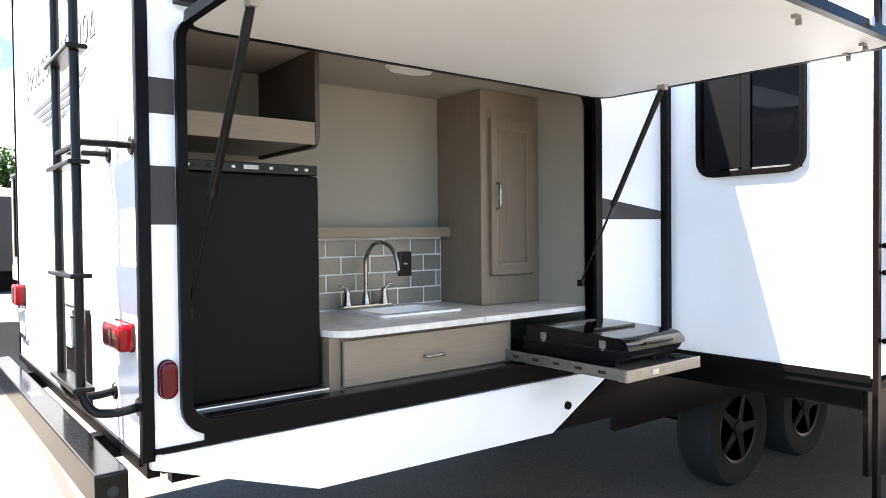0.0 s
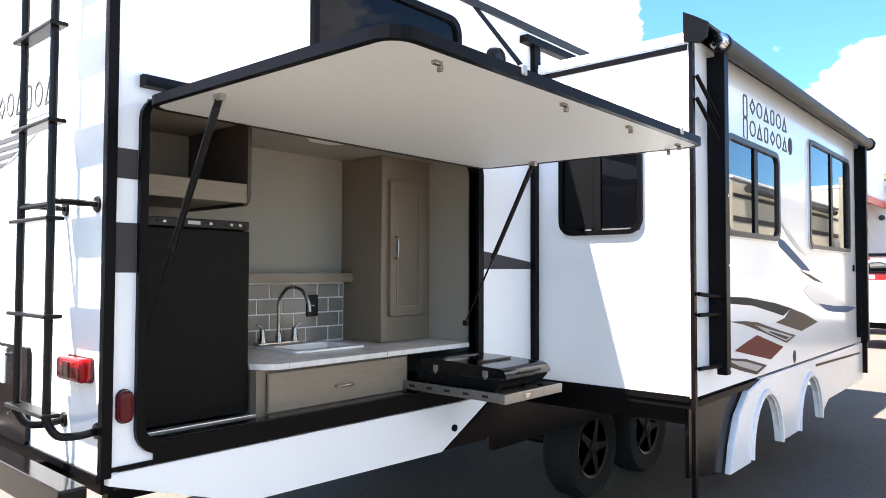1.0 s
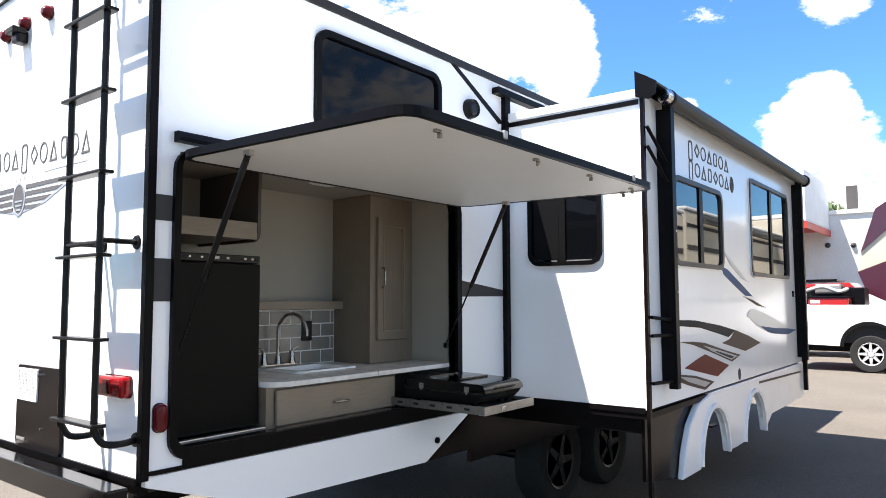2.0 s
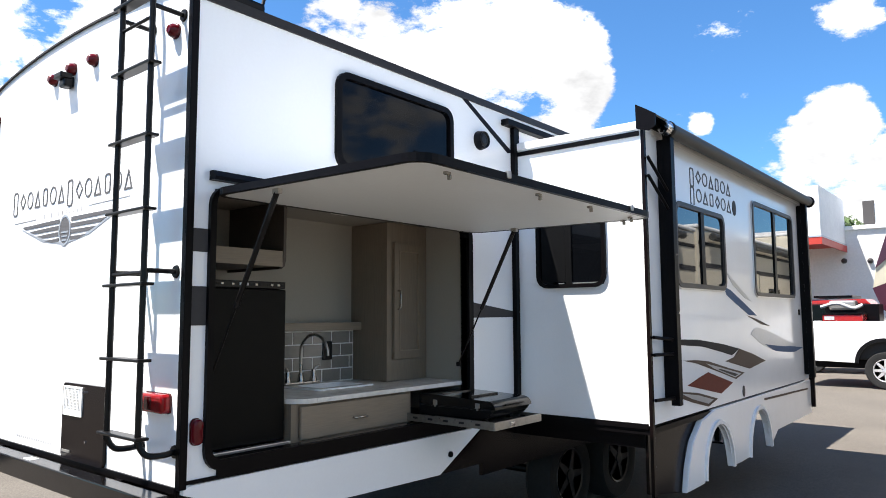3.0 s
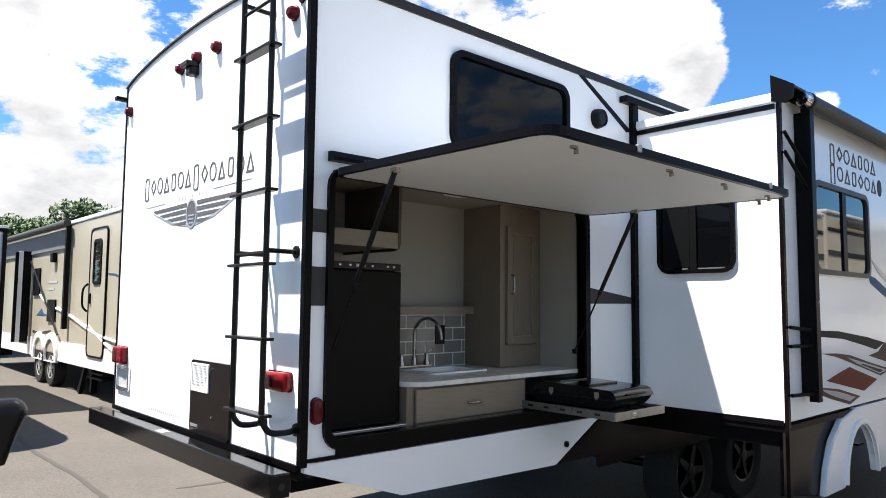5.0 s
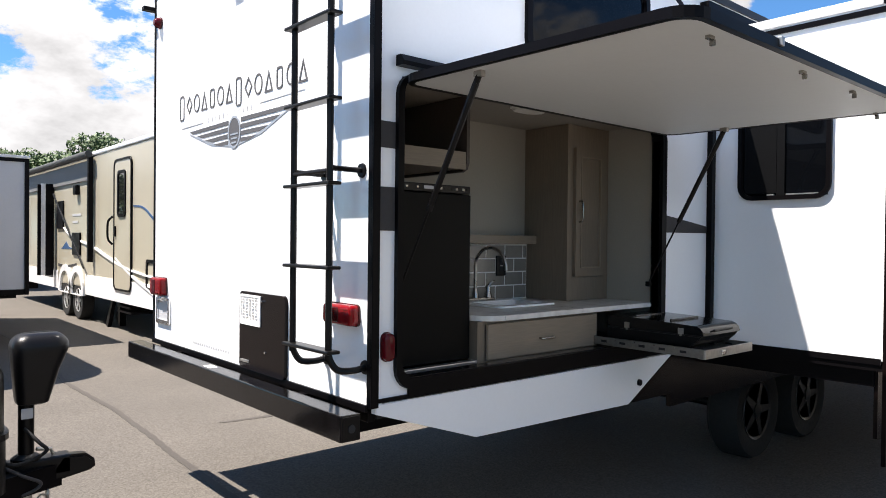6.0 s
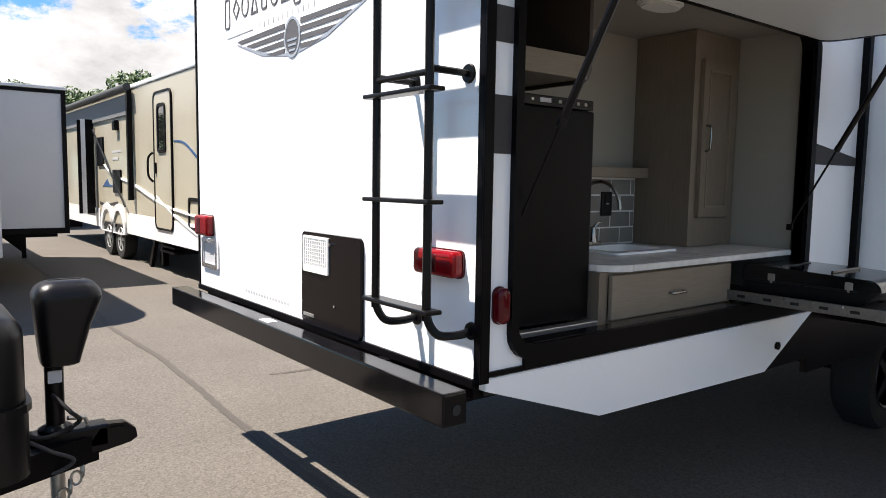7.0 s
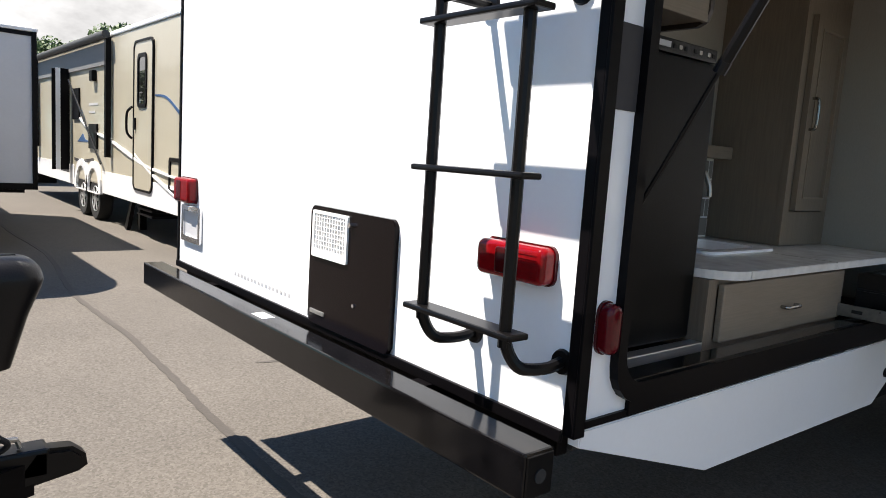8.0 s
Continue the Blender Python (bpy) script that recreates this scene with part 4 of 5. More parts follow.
part("floor", B((SX0 + 0.045, SX1 - 0.045, FY1, 0.3, SZ0 - 0.02, SZ0 + 0.02)), DARK_INSIDE, slide)
part("inner_wall", B((SX0 + 0.045, SX1 - 0.045, 0.26, 0.3, SZ0 + 0.02, SZ1)), DARK_INSIDE, slide)
part("roof", B((SX0 - 0.01, SX1 + 0.01, SY, 0.02, SZ1, SZ1 + 0.055), bev=0.006), WHITE_METAL, slide)
part("top_trim", B((SX0 - 0.012, SX0 - 0.001, SY + 0.01, -0.036, SZ1 - 0.042, SZ1 - 0.012)), BLACK_TRIM, slide)
part("bottom_trim", B((SX0 - 0.004, SX1, SY, -0.036, SZ0 - 0.055, SZ0 - 0.021)), BLACK_TRIM, slide)
part("bottom_trim", B((SX0 - 0.012, SX0 - 0.001, SY + 0.01, -0.036, SZ0 - 0.02, SZ0 + 0.012)), BLACK_TRIM, slide)
part("corner_flange", B((SX0 - 0.012, SX0 + 0.022, SY - 0.022, SY, SZ0 - 0.55, SZ1 + 0.04), bev=0.003), BROWN_PANEL, slide, "dark flange at the slide-out's corner")
part("corner_flange", B((SX1 - 0.03, SX1 + 0.012, SY - 0.05, SY, SZ0 - 0.3, SZ1 + 0.04), bev=0.003), BROWN_PANEL, slide)
for x0 in (SX0 + 0.03, 4.6):
    part("floor_beam", B((x0, x0 + 0.09, SY + 0.05, 0.03, 0.78, 0.87)), BLACK_TRIM, slide)


def window_front(x0, x1, z0, z1, posts):
    fr_ = part("window", ring(rrect(x0 - 0.028, x1 + 0.028, z0 - 0.028, z1 + 0.028, 0.085), rrect(x0 + 0.006, x1 - 0.006, z0 + 0.006, z1 - 0.006, 0.06), "y", FY0 - 0.018, FY0 + 0.03), FRAME_GREY, slide, "dark framed window with reflecting glass")
    part("pane", prism(rrect(x0, x1, z0, z1, 0.06), "y", FY0 - 0.002, FY0 + 0.004), GLASS_MIRROR, slide)
    part("bright_edge", ring(rrect(x0 - 0.036, x1 + 0.036, z0 - 0.036, z1 + 0.036, 0.09), rrect(x0 - 0.026, x1 + 0.026, z0 - 0.026, z1 + 0.026, 0.083), "y", FY0 - 0.012, FY0), ALU, slide)
    for p in posts:
        part("mullion", B((p - 0.035, p + 0.035, FY0 - 0.012, FY0 + 0.01, z0 + 0.004, z1 - 0.004)), BLACK_TRIM, slide)


window_front(*W1, [3.62])
window_front(*W2, [5.62])
part("window", ring(rrect(EW[0] - 0.02, EW[1] + 0.02, EW[2] - 0.02, EW[3] + 0.02, 0.085), rrect(EW[0] + 0.006, EW[1] - 0.006, EW[2] + 0.006, EW[3] - 0.006, 0.06), "x", SX0 - 0.02, SX0 + 0.03), BLACK_TRIM, slide, "black framed sliding window")
part("pane", prism(rrect(*EW, 0.06), "x", SX0 - 0.002, SX0 + 0.004), GLASS, slide)
part("mullion", B((SX0 - 0.012, SX0, -0.46, -0.415, EW[2], EW[3])), SCREEN, slide)
part("insect_screen", B((SX0 - 0.006, SX0 - 0.003, -0.41, EW[1] - 0.02, EW[2] + 0.02, EW[3] - 0.02)), SCREEN, slide, "dark grey insect screen")
part("track", B((SX0 - 0.014, SX0 - 0.003, -0.66, -0.47, EW[2] + 0.006, EW[2] + 0.014), (SX0 - 0.014, SX0 - 0.003, -0.40, -0.36, EW[2] + 0.006, EW[2] + 0.014)), ALU, slide)

# topper awning
aw = thing("topper_awning", "dark rolled awning with black arms on the slide-out front", "awning")
RZ = 2.828
part("roller", tube([(2.76, -1.07, RZ), (6.72, -1.07, RZ)], 0.048, 20), AWNING, aw, smooth=True)
part("end_cap", lathe([(0.0, -0.03), (0.038, -0.025), (0.048, 0.0), (0.048, 0.03)], "x", (2.745, -1.07, RZ), 20), CHROME, aw, smooth=True)
part("end_collar", lathe([(0.052, -0.018), (0.054, 0.0), (0.052, 0.018)], "x", (2.80, -1.07, RZ), 20), BLACK_TRIM, aw, smooth=True)
part("end_cap", lathe([(0.062, -0.02), (0.062, 0.02), (0.0, 0.03)], "x", (6.735, -1.07, RZ), 20), BLACK_TRIM, aw, smooth=True)
part("fabric", prism([(-0.950, 2.944), (-0.955, 2.955), (-1.03, 2.912), (-1.085, 2.876), (-1.08, 2.866), (-1.03, 2.900)], "x", 2.566, 6.72), AWNING, aw)
part("bracket", prism([(SY + 0.02, 2.80), (SY + 0.022, 2.960), (SY - 0.045, 2.920), (SY - 0.112, 2.876), (SY - 0.105, 2.80), (SY - 0.06, 2.775)], "x", 2.552, 2.564), BLACK_TRIM, aw, "dark end plate of the awning")
part("wall_rail", B((2.566, 6.77, SY - 0.006, SY + 0.02, 2.835, 2.935)), BLACK_TRIM, aw)
for x0, zl in ((2.80, 1.03), (6.55, 0.95)):
    arm = part("arm", B((x0 + 0.012, x0 + 0.076, SY - 0.100, SY - 0.045, zl, 2.80), bev=0.004), BLACK_TRIM, aw)
    part("arm_channel", B((x0 + 0.02, x0 + 0.066, SY - 0.045, SY - 0.002, zl + 0.03, 2.77)), BLACK_TRIM, arm)
    for z in (1.06, 1.62, 2.0):
        part("bolt", tube([(x0 + 0.045, SY - 0.099, z), (x0 + 0.045, SY - 0.105, z)], 0.008), CHROME, arm)
for z0, z1 in ((2.62, 2.42), (2.50, 2.30), (1.47, 1.45), (1.36, 1.36), (1.08, 1.08)):
    part("brace", tube([(2.60, SY - 0.03, z0), (2.81, SY - 0.07, z1)], 0.011, 8), BLACK_TRIM, aw)

# lettering shapes and graphics on the slide-out front
G0, G1 = SY - 0.003, SY
for row, (z, n, x) in enumerate(((2.585, 7, 3.40), (2.445, 7, 3.40))):
    for k in range(n):
        w = 0.115
        hgt = 0.145 if k == 0 else 0.105
        part("letter_shape", glyph(x, x + w, z + 0.105 - hgt, z + 0.105, 0.0125, KINDS[(k + 4 * row) % 7], "y", G0, G1), INK_GREY, slide, "grey thin-lined shape of the trailer's lettering")
        x += w + 0.024
part("emblem_disc", prism([(4.43 + 0.05 * math.cos(a), 2.50 + 0.065 * math.sin(a)) for a in [2 * math.pi * k / 20 for k in range(20)]], "y", G0, G1), DECAL_GREY, slide)
part("graphic", prism([(2.92, 1.448), (3.45, 1.431), (4.01, 1.38), (4.40, 1.33), (4.20, 1.285), (3.98, 1.318), (3.55, 1.377), (2.92, 1.414)], "y", G0, G1), DECAL_BLACK, slide, "black sweeping decal")
part("graphic", prism([(4.40, 1.33), (4.75, 1.275), (5.14, 1.196), (4.66, 1.152), (4.04, 1.247), (4.25, 1.268)], "y", G0 - 0.001, G1), DECAL_BROWN, slide, "taupe arrow decal")
part("graphic", prism([(3.15, 1.296), (3.4, 1.288), (3.65, 1.267), (4.11, 1.19), (4.51, 1.13), (4.28, 1.092), (4.0, 1.15), (3.64, 1.220), (3.4, 1.265)], "y", G0, G1), DECAL_BROWN, slide, "taupe swoosh decal")
part("graphic", prism([(3.60, 1.253), (4.11, 1.176), (4.42, 1.128), (4.26, 1.107), (3.78, 1.203)], "y", G0 - 0.0015, G1), DECAL_SILVER, slide, "silver swoosh decal")
part("graphic", prism([(3.90, 1.196), (4.33, 1.128), (4.25, 1.118), (3.86, 1.194)], "y", G0 - 0.003, G1), DECAL_GREY, slide)
part("graphic", prism([(3.22, 1.121), (3.45, 1.16), (3.64, 1.187), (4.2, 1.071), (3.91, 1.009)], "y", G0, G1), DECAL_MAROON, slide, "maroon diamond decal")
part("graphic", prism([(2.92, 1.108), (3.42, 1.056), (3.83, 0.979), (3.62, 0.94), (3.3, 1.0), (2.92, 1.085)], "y", G0, G1), DECAL_BROWN, slide, "taupe swoosh decal")
part("graphic", prism([(3.09, 1.080), (3.42, 1.039), (3.73, 0.981), (3.62, 0.961), (3.3, 1.023)], "y", G0 - 0.0015, G1), DECAL_SILVER, slide)
part("graphic", prism([(4.08, 1.83), (4.24, 1.808), (4.58, 1.708), (4.94, 1.599), (4.71, 1.605), (4.4, 1.69), (4.14, 1.766)], "y", G0, G1), DECAL_BLUE, slide, "blue swoosh decal")
part("graphic", prism([(4.13, 1.965), (4.38, 1.871), (4.8, 1.723), (4.62, 1.748), (4.31, 1.849)], "y", G0, G1), DECAL_SILVER, slide)
part("graphic", prism([(4.64, 1.602), (4.94, 1.568), (5.35, 1.501), (5.08, 1.52)], "y", G0 - 0.001, G1), DECAL_BROWN, slide)
part("graphic", prism(curve([(4.73, 1.436), (4.91, 1.495), (5.43, 1.433), (5.9, 1.354), (6.49, 1.262)], 4) + curve([(6.30, 1.245), (6.09, 1.240), (5.59, 1.264), (5.11, 1.332), (4.80, 1.425)], 4), "y", G0, G1), DECAL_SILVER, slide, "silver swoosh decal")
part("graphic", prism(curve([(5.16, 1.341), (5.7, 1.305), (6.1, 1.29), (6.55, 1.262)], 4) + curve([(6.30, 1.238), (6.09, 1.232), (5.5, 1.268), (5.2, 1.33)], 4), "y", G0 - 0.0015, G1), DECAL_BLUE, slide, "blue swoosh decal")
part("graphic", prism([(5.01, 0.874), (6.62, 0.835), (6.62, 0.818), (5.01, 0.855)], "y", SY - 0.0155, SY - 0.011), DECAL_BROWN, slide)
part("badge", prism([(4.47 + 0.03 * math.cos(a), 0.98 + 0.045 * math.sin(a)) for a in [2 * math.pi * k / 16 for k in range(16)]], "y", G0 - 0.002, G1), DECAL_GREY, slide)
part("handle_plate", B((6.44, 6.48, SY - 0.012, SY, 1.60, 1.66), bev=0.004), BLACK_TRIM, slide)

# lower skirt of the slide-out with two wheel arches
WX = (3.78, 4.84)


def arch(cx, r, z0, n=10):
    return [(cx - r * math.cos(math.pi * k / n), z0 + (r + 0.06) * math.sin(math.pi * k / n)) for k in range(n + 1)]


low = [(3.72, 0.91), (3.45, 0.86), (3.27, 0.74), (3.17, 0.58), (3.12, 0.42)] + [(3.46, 0.42)] + arch(WX[0], 0.30, 0.44) + [(4.3, 0.44)] + arch(WX[1], 0.30, 0.44) + [(5.2, 0.46), (5.4, 0.56), (6.76, 0.56), (6.76, 0.91)]
part("wheel_skirt", prism(low, "y", SY - 0.012, SY + 0.03, bev=0.006), WHITE, slide, "white moulded skirt with two wheel arches")
part("brown_skirt", prism([(2.62, 0.905), (3.70, 0.905), (3.45, 0.85), (3.24, 0.70), (3.12, 0.42), (2.62, 0.50)], "y", SY + 0.035, SY + 0.055), BROWN_PANEL, slide, "dark brown lower panel")
for cx in WX:
    part("arch_lip", band(arch(cx, 0.315, 0.44, 14), [0.03] * 15, "y", SY - 0.03, SY - 0.010), WHITE_METAL, slide)


# ---- wheels ----
def wheel(parent, cx, y0, cz, r, width, face, spokes, axis="y", alloy=WHEEL_ALLOY):
    """A tyre with an alloy rim; face: -1 or 1, the side along the axis that shows."""
    rim_r = 0.60 * r

    def at(u, v, a):
        return (u, a, v) if axis == "y" else (a, u, v)
    c = Vector(at(cx, cz, y0))
    prof = [(rim_r, -face * width * 0.9), (r * 0.93, -face * width), (r, -face * width * 0.85), (r, -face * width * 0.1), (r * 0.94, face * 0.012), (r * 0.72, face * 0.014), (rim_r, 0.0)]
    ax = axis
    ty = part("tyre", lathe(prof, ax, c, 32), RUBBER, parent, "black tyre", True)
    rm = part("rim", lathe([(rim_r * 1.02, 0.0), (rim_r, face * 0.008), (rim_r * 0.92, 0.0), (rim_r * 0.88, -face * 0.06), (0.0, -face * 0.07)], ax, c, 32), alloy, ty, "alloy rim", True)
    bm = bmesh.new()
    for k in range(spokes):
        q = 2 * math.pi * k / spokes
        d, s = Vector((math.cos(q), math.sin(q))), Vector((-math.sin(q), math.cos(q)))
        pts = []
        for rr, w in ((rim_r * 0.15, 0.16), (rim_r * 0.93, 0.09)):
            pts += [d * rr + s * w * rim_r, d * rr - s * w * rim_r]
        quad = [pts[0], pts[2], pts[3], pts[1]]
        a_ = [bm.verts.new(c + Vector(put(ax, p.x, p.y, face * 0.004))) for p in quad]
        b_ = [bm.verts.new(c + Vector(put(ax, p.x, p.y, -face * 0.03))) for p in quad]
        bm.faces.new(a_)
        for i in range(4):
            bm.faces.new((a_[i], a_[(i + 1) % 4], b_[(i + 1) % 4], b_[i]))
    part("spoke", bm, alloy, ty, "alloy spokes")
    part("hub", lathe([(rim_r * 0.26, -face * 0.03), (rim_r * 0.25, face * 0.012), (0.0, face * 0.02)], ax, c, 16), alloy, ty, smooth=True)


for cx in (3.42, 4.29):
    for y0, f in ((0.07, -1), (2.36, 1)):
        wheel(trailer, cx, y0, 0.345, 0.345, 0.21, f, 5, alloy=DARK_ALLOY)
part("axle", tube([(3.42, 0.2, 0.345), (3.42, 2.2, 0.345)], 0.035), BLACK_TRIM, trailer)
part("axle", tube([(4.29, 0.2, 0.345), (4.29, 2.2, 0.345)], 0.035), BLACK_TRIM, trailer)
for x, y0 in ((7.6, 0.3), (7.6, 2.1)):
    part("stabiliser", B((x - 0.03, x + 0.03, y0 - 0.03, y0 + 0.03, 0.02, 0.85), (x - 0.1, x + 0.1, y0 - 0.1, y0 + 0.1, 0.0, 0.02)), BLACK_TRIM, trailer)
part("frame_rail", B((0.2, XF, 0.42, 0.47, 0.66, 0.82)), BLACK_TRIM, trailer)


# ---- neighbouring trailer hitch with electric jack ----
nb = thing("hitched_trailer", "neighbouring trailer with a black tongue, electric jack and covered gas bottles", "travel trailer")
part("body", B((-8.5, -2.6, 0.1, 2.54, 0.75, 3.1), bev=0.05), BEIGE, nb, "pale trailer body")
for s in (-1, 1):
    part("tongue_beam", prism([(-0.80, 1.30 + s * 0.035), (-0.80, 1.30 - s * 0.03), (-2.7, 1.32 + s * 0.75), (-2.7, 1.32 + s * 0.84)], "z", 0.42, 0.52), BLACK_TRIM, nb)
part("coupler_channel", B((-1.02, -0.76, 1.255, 1.345, 0.47, 0.555), bev=0.01), BLACK_TUBE, nb)
cp = part("coupler", prism([(-0.84, 0.50), (-0.80, 0.555), (-0.70, 0.545), (-0.665, 0.515), (-0.66, 0.48), (-0.685, 0.465), (-0.84, 0.44)], "y", 1.255, 1.325, bev=0.012), BLACK_TUBE, nb, "black ball coupler", True)
part("latch", tube([(-0.83, 1.29, 0.56), (-0.84, 1.29, 0.585), (-0.90, 1.27, 0.60)], 0.008), STEEL, cp)
part("jack_tube", tube([(-0.935, 1.30, 0.06), (-0.935, 1.30, 0.46)], 0.025, 14), STEEL, nb, smooth=True)
jp = part("jack_post", tube([(-0.935, 1.30, 0.40), (-0.935, 1.30, 0.83)], 0.032, 14), BLACK_TUBE, nb, "black jack post", True)
part("jack_foot", B((-1.0, -0.87, 1.24, 1.36, 0.0, 0.06), bev=0.01), STEEL, nb)
part("label", B((-0.960, -0.915, 1.262, 1.268, 0.74, 0.785)), DECAL_PALE, jp)
part("jack_flange", lathe([(0.06, 0.55), (0.06, 0.565), (0.036, 0.58)], "z", (-0.935, 1.30, 0), 14), BLACK_TUBE, jp)
head_bm = bmesh.new()
sections = []
levels = [(0.800, -0.965, -0.862, 1.25, 1.35, 0.03), (0.806, -0.975, -0.852, 1.24, 1.36, 0.035), (0.83, -0.98, -0.845, 1.235, 1.365, 0.04), (0.95, -0.99, -0.81, 1.225, 1.375, 0.045), (1.03, -0.995, -0.778, 1.215, 1.385, 0.05)]
for k in range(9):
    q = math.pi / 2 * k / 8
    i = 0.062 * (1 - math.cos(q))
    levels.append((1.050 + 0.062 * math.sin(q), -0.998 + 0.9 * i, -0.772 - i, 1.213 + i, 1.387 - i, 0.055 - 0.3 * i))
for z, x0, x1, y0, y1, r in levels:
    sections.append([head_bm.verts.new((u, v, z)) for u, v in rrect(x0, x1, y0, y1, r, 7)])
for a, b in zip(sections, sections[1:]):
    for i in range(len(a)):
        j = (i + 1) % len(a)
        head_bm.faces.new((a[i], a[j], b[j], b[i]))
head_bm.faces.new(sections[0])
head_bm.faces.new(sections[-1])
part("jack_head", head_bm, PLASTIC, nb, "black plastic jack cover", True)
part("cable", tube(curve([Vector(p) for p in ((-0.95, 1.26, 0.70), (-0.90, 1.21, 0.64), (-0.87, 1.22, 0.60), (-0.92, 1.24, 0.565), (-1.0, 1.22, 0.56), (-1.06, 1.24, 0.59))], 6), 0.008), RUBBER, nb)
part("cable", tube(curve([Vector(p) for p in ((-1.05, 1.20, 0.57), (-0.97, 1.17, 0.52), (-0.90, 1.18, 0.47), (-0.96, 1.20, 0.43), (-1.06, 1.20, 0.45))], 6), 0.007), DECAL_GREY, nb)
for k in range(6):
    c = Vector((-0.86 - 0.022 * k, 1.255 - 0.004 * k, 0.40 - 0.026 * k))
    part("chain_link", tube([c + Vector((0.018 * math.cos(a) * (k % 2), 0.018 * math.cos(a) * (1 - k % 2), 0.026 * math.sin(a))) for a in [2 * math.pi * i / 10 for i in range(11)]], 0.005, 6), STEEL, nb)
gb = part("gas_bottle_cover", prism(rrect(-1.66, -1.045, 0.98, 1.62, 0.12), "z", 0.50, 0.74), PLASTIC, nb, "black moulded gas bottle cover", True)
part("cover_top", cushion("z", -1.655, -1.05, 0.985, 1.615, 0.13, 0.745, 1.035, 0.075, 7), PLASTIC, gb, smooth=True)
part("cover_band", ring(rrect(-1.67, -1.035, 0.97, 1.63, 0.125), rrect(-1.655, -1.05, 0.985, 1.615, 0.12), "z", 0.72, 0.745), PLASTIC, gb)

# ---- beige trailer down the row ----
bt = thing("beige_trailer", "beige travel trailer with dark awning and white wheel skirts", "travel trailer")
BX = 1.9
part("body", B((BX, BX + 2.44, 7.4, 18.5, 0.62, 2.97), bev=0.03), BEIGE, bt, "beige ribbed body")
part("lower_skirt", B((BX - 0.01, BX + 0.02, 7.4, 11.6, 0.50, 0.86), (BX - 0.01, BX + 0.02, 13.6, 18.5, 0.50, 0.86), bev=0.004), WHITE, bt, "white lower skirt")
part("roof", B((BX - 0.02, BX + 2.46, 7.38, 18.52, 2.97, 3.04), bev=0.02), ROOFING, bt)
dr2 = part("entry_door", prism(rrect(9.02, 9.84, 0.72, 2.76, 0.10), "x", BX - 0.018, BX + 0.01), BEIGE, bt, "closed beige entry door")
part("door_frame", ring(rrect(8.99, 9.87, 0.69, 2.79, 0.12), rrect(9.02, 9.84, 0.72, 2.76, 0.10), "x", BX - 0.028, BX + 0.01), BLACK_TRIM, dr2)
part("window_frame", ring(rrect(9.25, 9.66, 1.86, 2.60, 0.08), rrect(9.30, 9.61, 1.91, 2.55, 0.06), "x", BX - 0.035, BX - 0.016), BLACK_TRIM, dr2)
part("pane", prism(rrect(9.30, 9.61, 1.91, 2.55, 0.06), "x", BX - 0.024, BX - 0.018), GLASS_MIRROR, dr2)
part("grab_handle", tube(curve([Vector(p) for p in ((BX - 0.02, 9.92, 1.88), (BX - 0.08, 9.95, 1.80), (BX - 0.09, 9.96, 1.65), (BX - 0.08, 9.95, 1.50), (BX - 0.02, 9.92, 1.42))], 5), 0.018), BLACK_TUBE, bt)
part("lock", B((BX - 0.04, BX - 0.018, 9.74, 9.80, 1.55, 1.72), bev=0.005), BLACK_TRIM, dr2)
part("awning_roller", tube([(BX - 0.11, 11.0, 2.98), (BX - 0.11, 17.2, 2.98)], 0.062, 16), AWNING, bt, "dark rolled awning", True)
part("awning_arm", B((BX - 0.10, BX - 0.02, 11.05, 11.14, 1.10, 2.95)), BLACK_TRIM, bt)
part("awning_arm", B((BX - 0.14, BX - 0.02, 16.9, 17.05, 1.10, 2.95)), BLACK_TRIM, bt)
part("awning_valance", B((BX - 0.03, BX - 0.004, 11.2, 16.9, 2.55, 2.90)), VALANCE, bt)
od = part("open_door", B((BX - 0.17, BX - 0.02, 13.93, 13.97, 0.75, 2.62), bev=0.01), BLACK_TRIM, bt, "second entry door standing open")
part("door_edge", B((BX - 0.25, BX - 0.17, 13.92, 13.98, 0.75, 2.62)), WHITE, od)
part("door_seal", B((BX - 0.31, BX - 0.25, 13.93, 13.97, 0.75, 2.60)), BLACK_TRIM, od)
part("doorway", B((BX - 0.012, BX + 0.005, 13.98, 14.75, 0.7, 2.6)), DARK_INSIDE, bt)
part("window", B((BX - 0.03, BX, 13.15, 13.65, 1.70, 2.25), bev=0.01), BLACK_TRIM, bt)
part("window", B((BX - 0.03, BX, 11.9, 12.45, 1.20, 1.62), bev=0.01), BLACK_TRIM, bt, "dark service hatch")
part("porch_lamp", B((BX - 0.08, BX, 12.0, 12.2, 2.32, 2.50), bev=0.02), BLACK_TRIM, bt)
part("strut", tube([(BX - 0.10, 13.6, 2.4), (BX - 0.06, 11.5, 0.98)], 0.016), BLACK_TUBE, bt)
part("stripe", band(curve([(13.3, 1.78), (12.6, 1.55), (11.2, 1.38), (9.6, 1.10), (8.3, 0.98), (7.5, 0.97)], 5), [0.012 + 0.0026 * (12.5 - abs(k - 12.5)) for k in range(26)], "x", BX - 0.022, BX), WHITE, bt, "white sweeping decal")
part("stripe", band(curve([(9.8, 1.20), (9.0, 0.95), (8.0, 0.72)], 5), [0.03] * 11, "x", BX - 0.023, BX), WHITE, bt)
part("stripe", band(curve([(8.95, 2.02), (8.5, 1.98), (8.0, 1.78), (7.5, 1.55)], 5), [0.02 + 0.0025 * k for k in range(16)], "x", BX - 0.006, BX), DECAL_BLUE, bt, "blue curved decal")
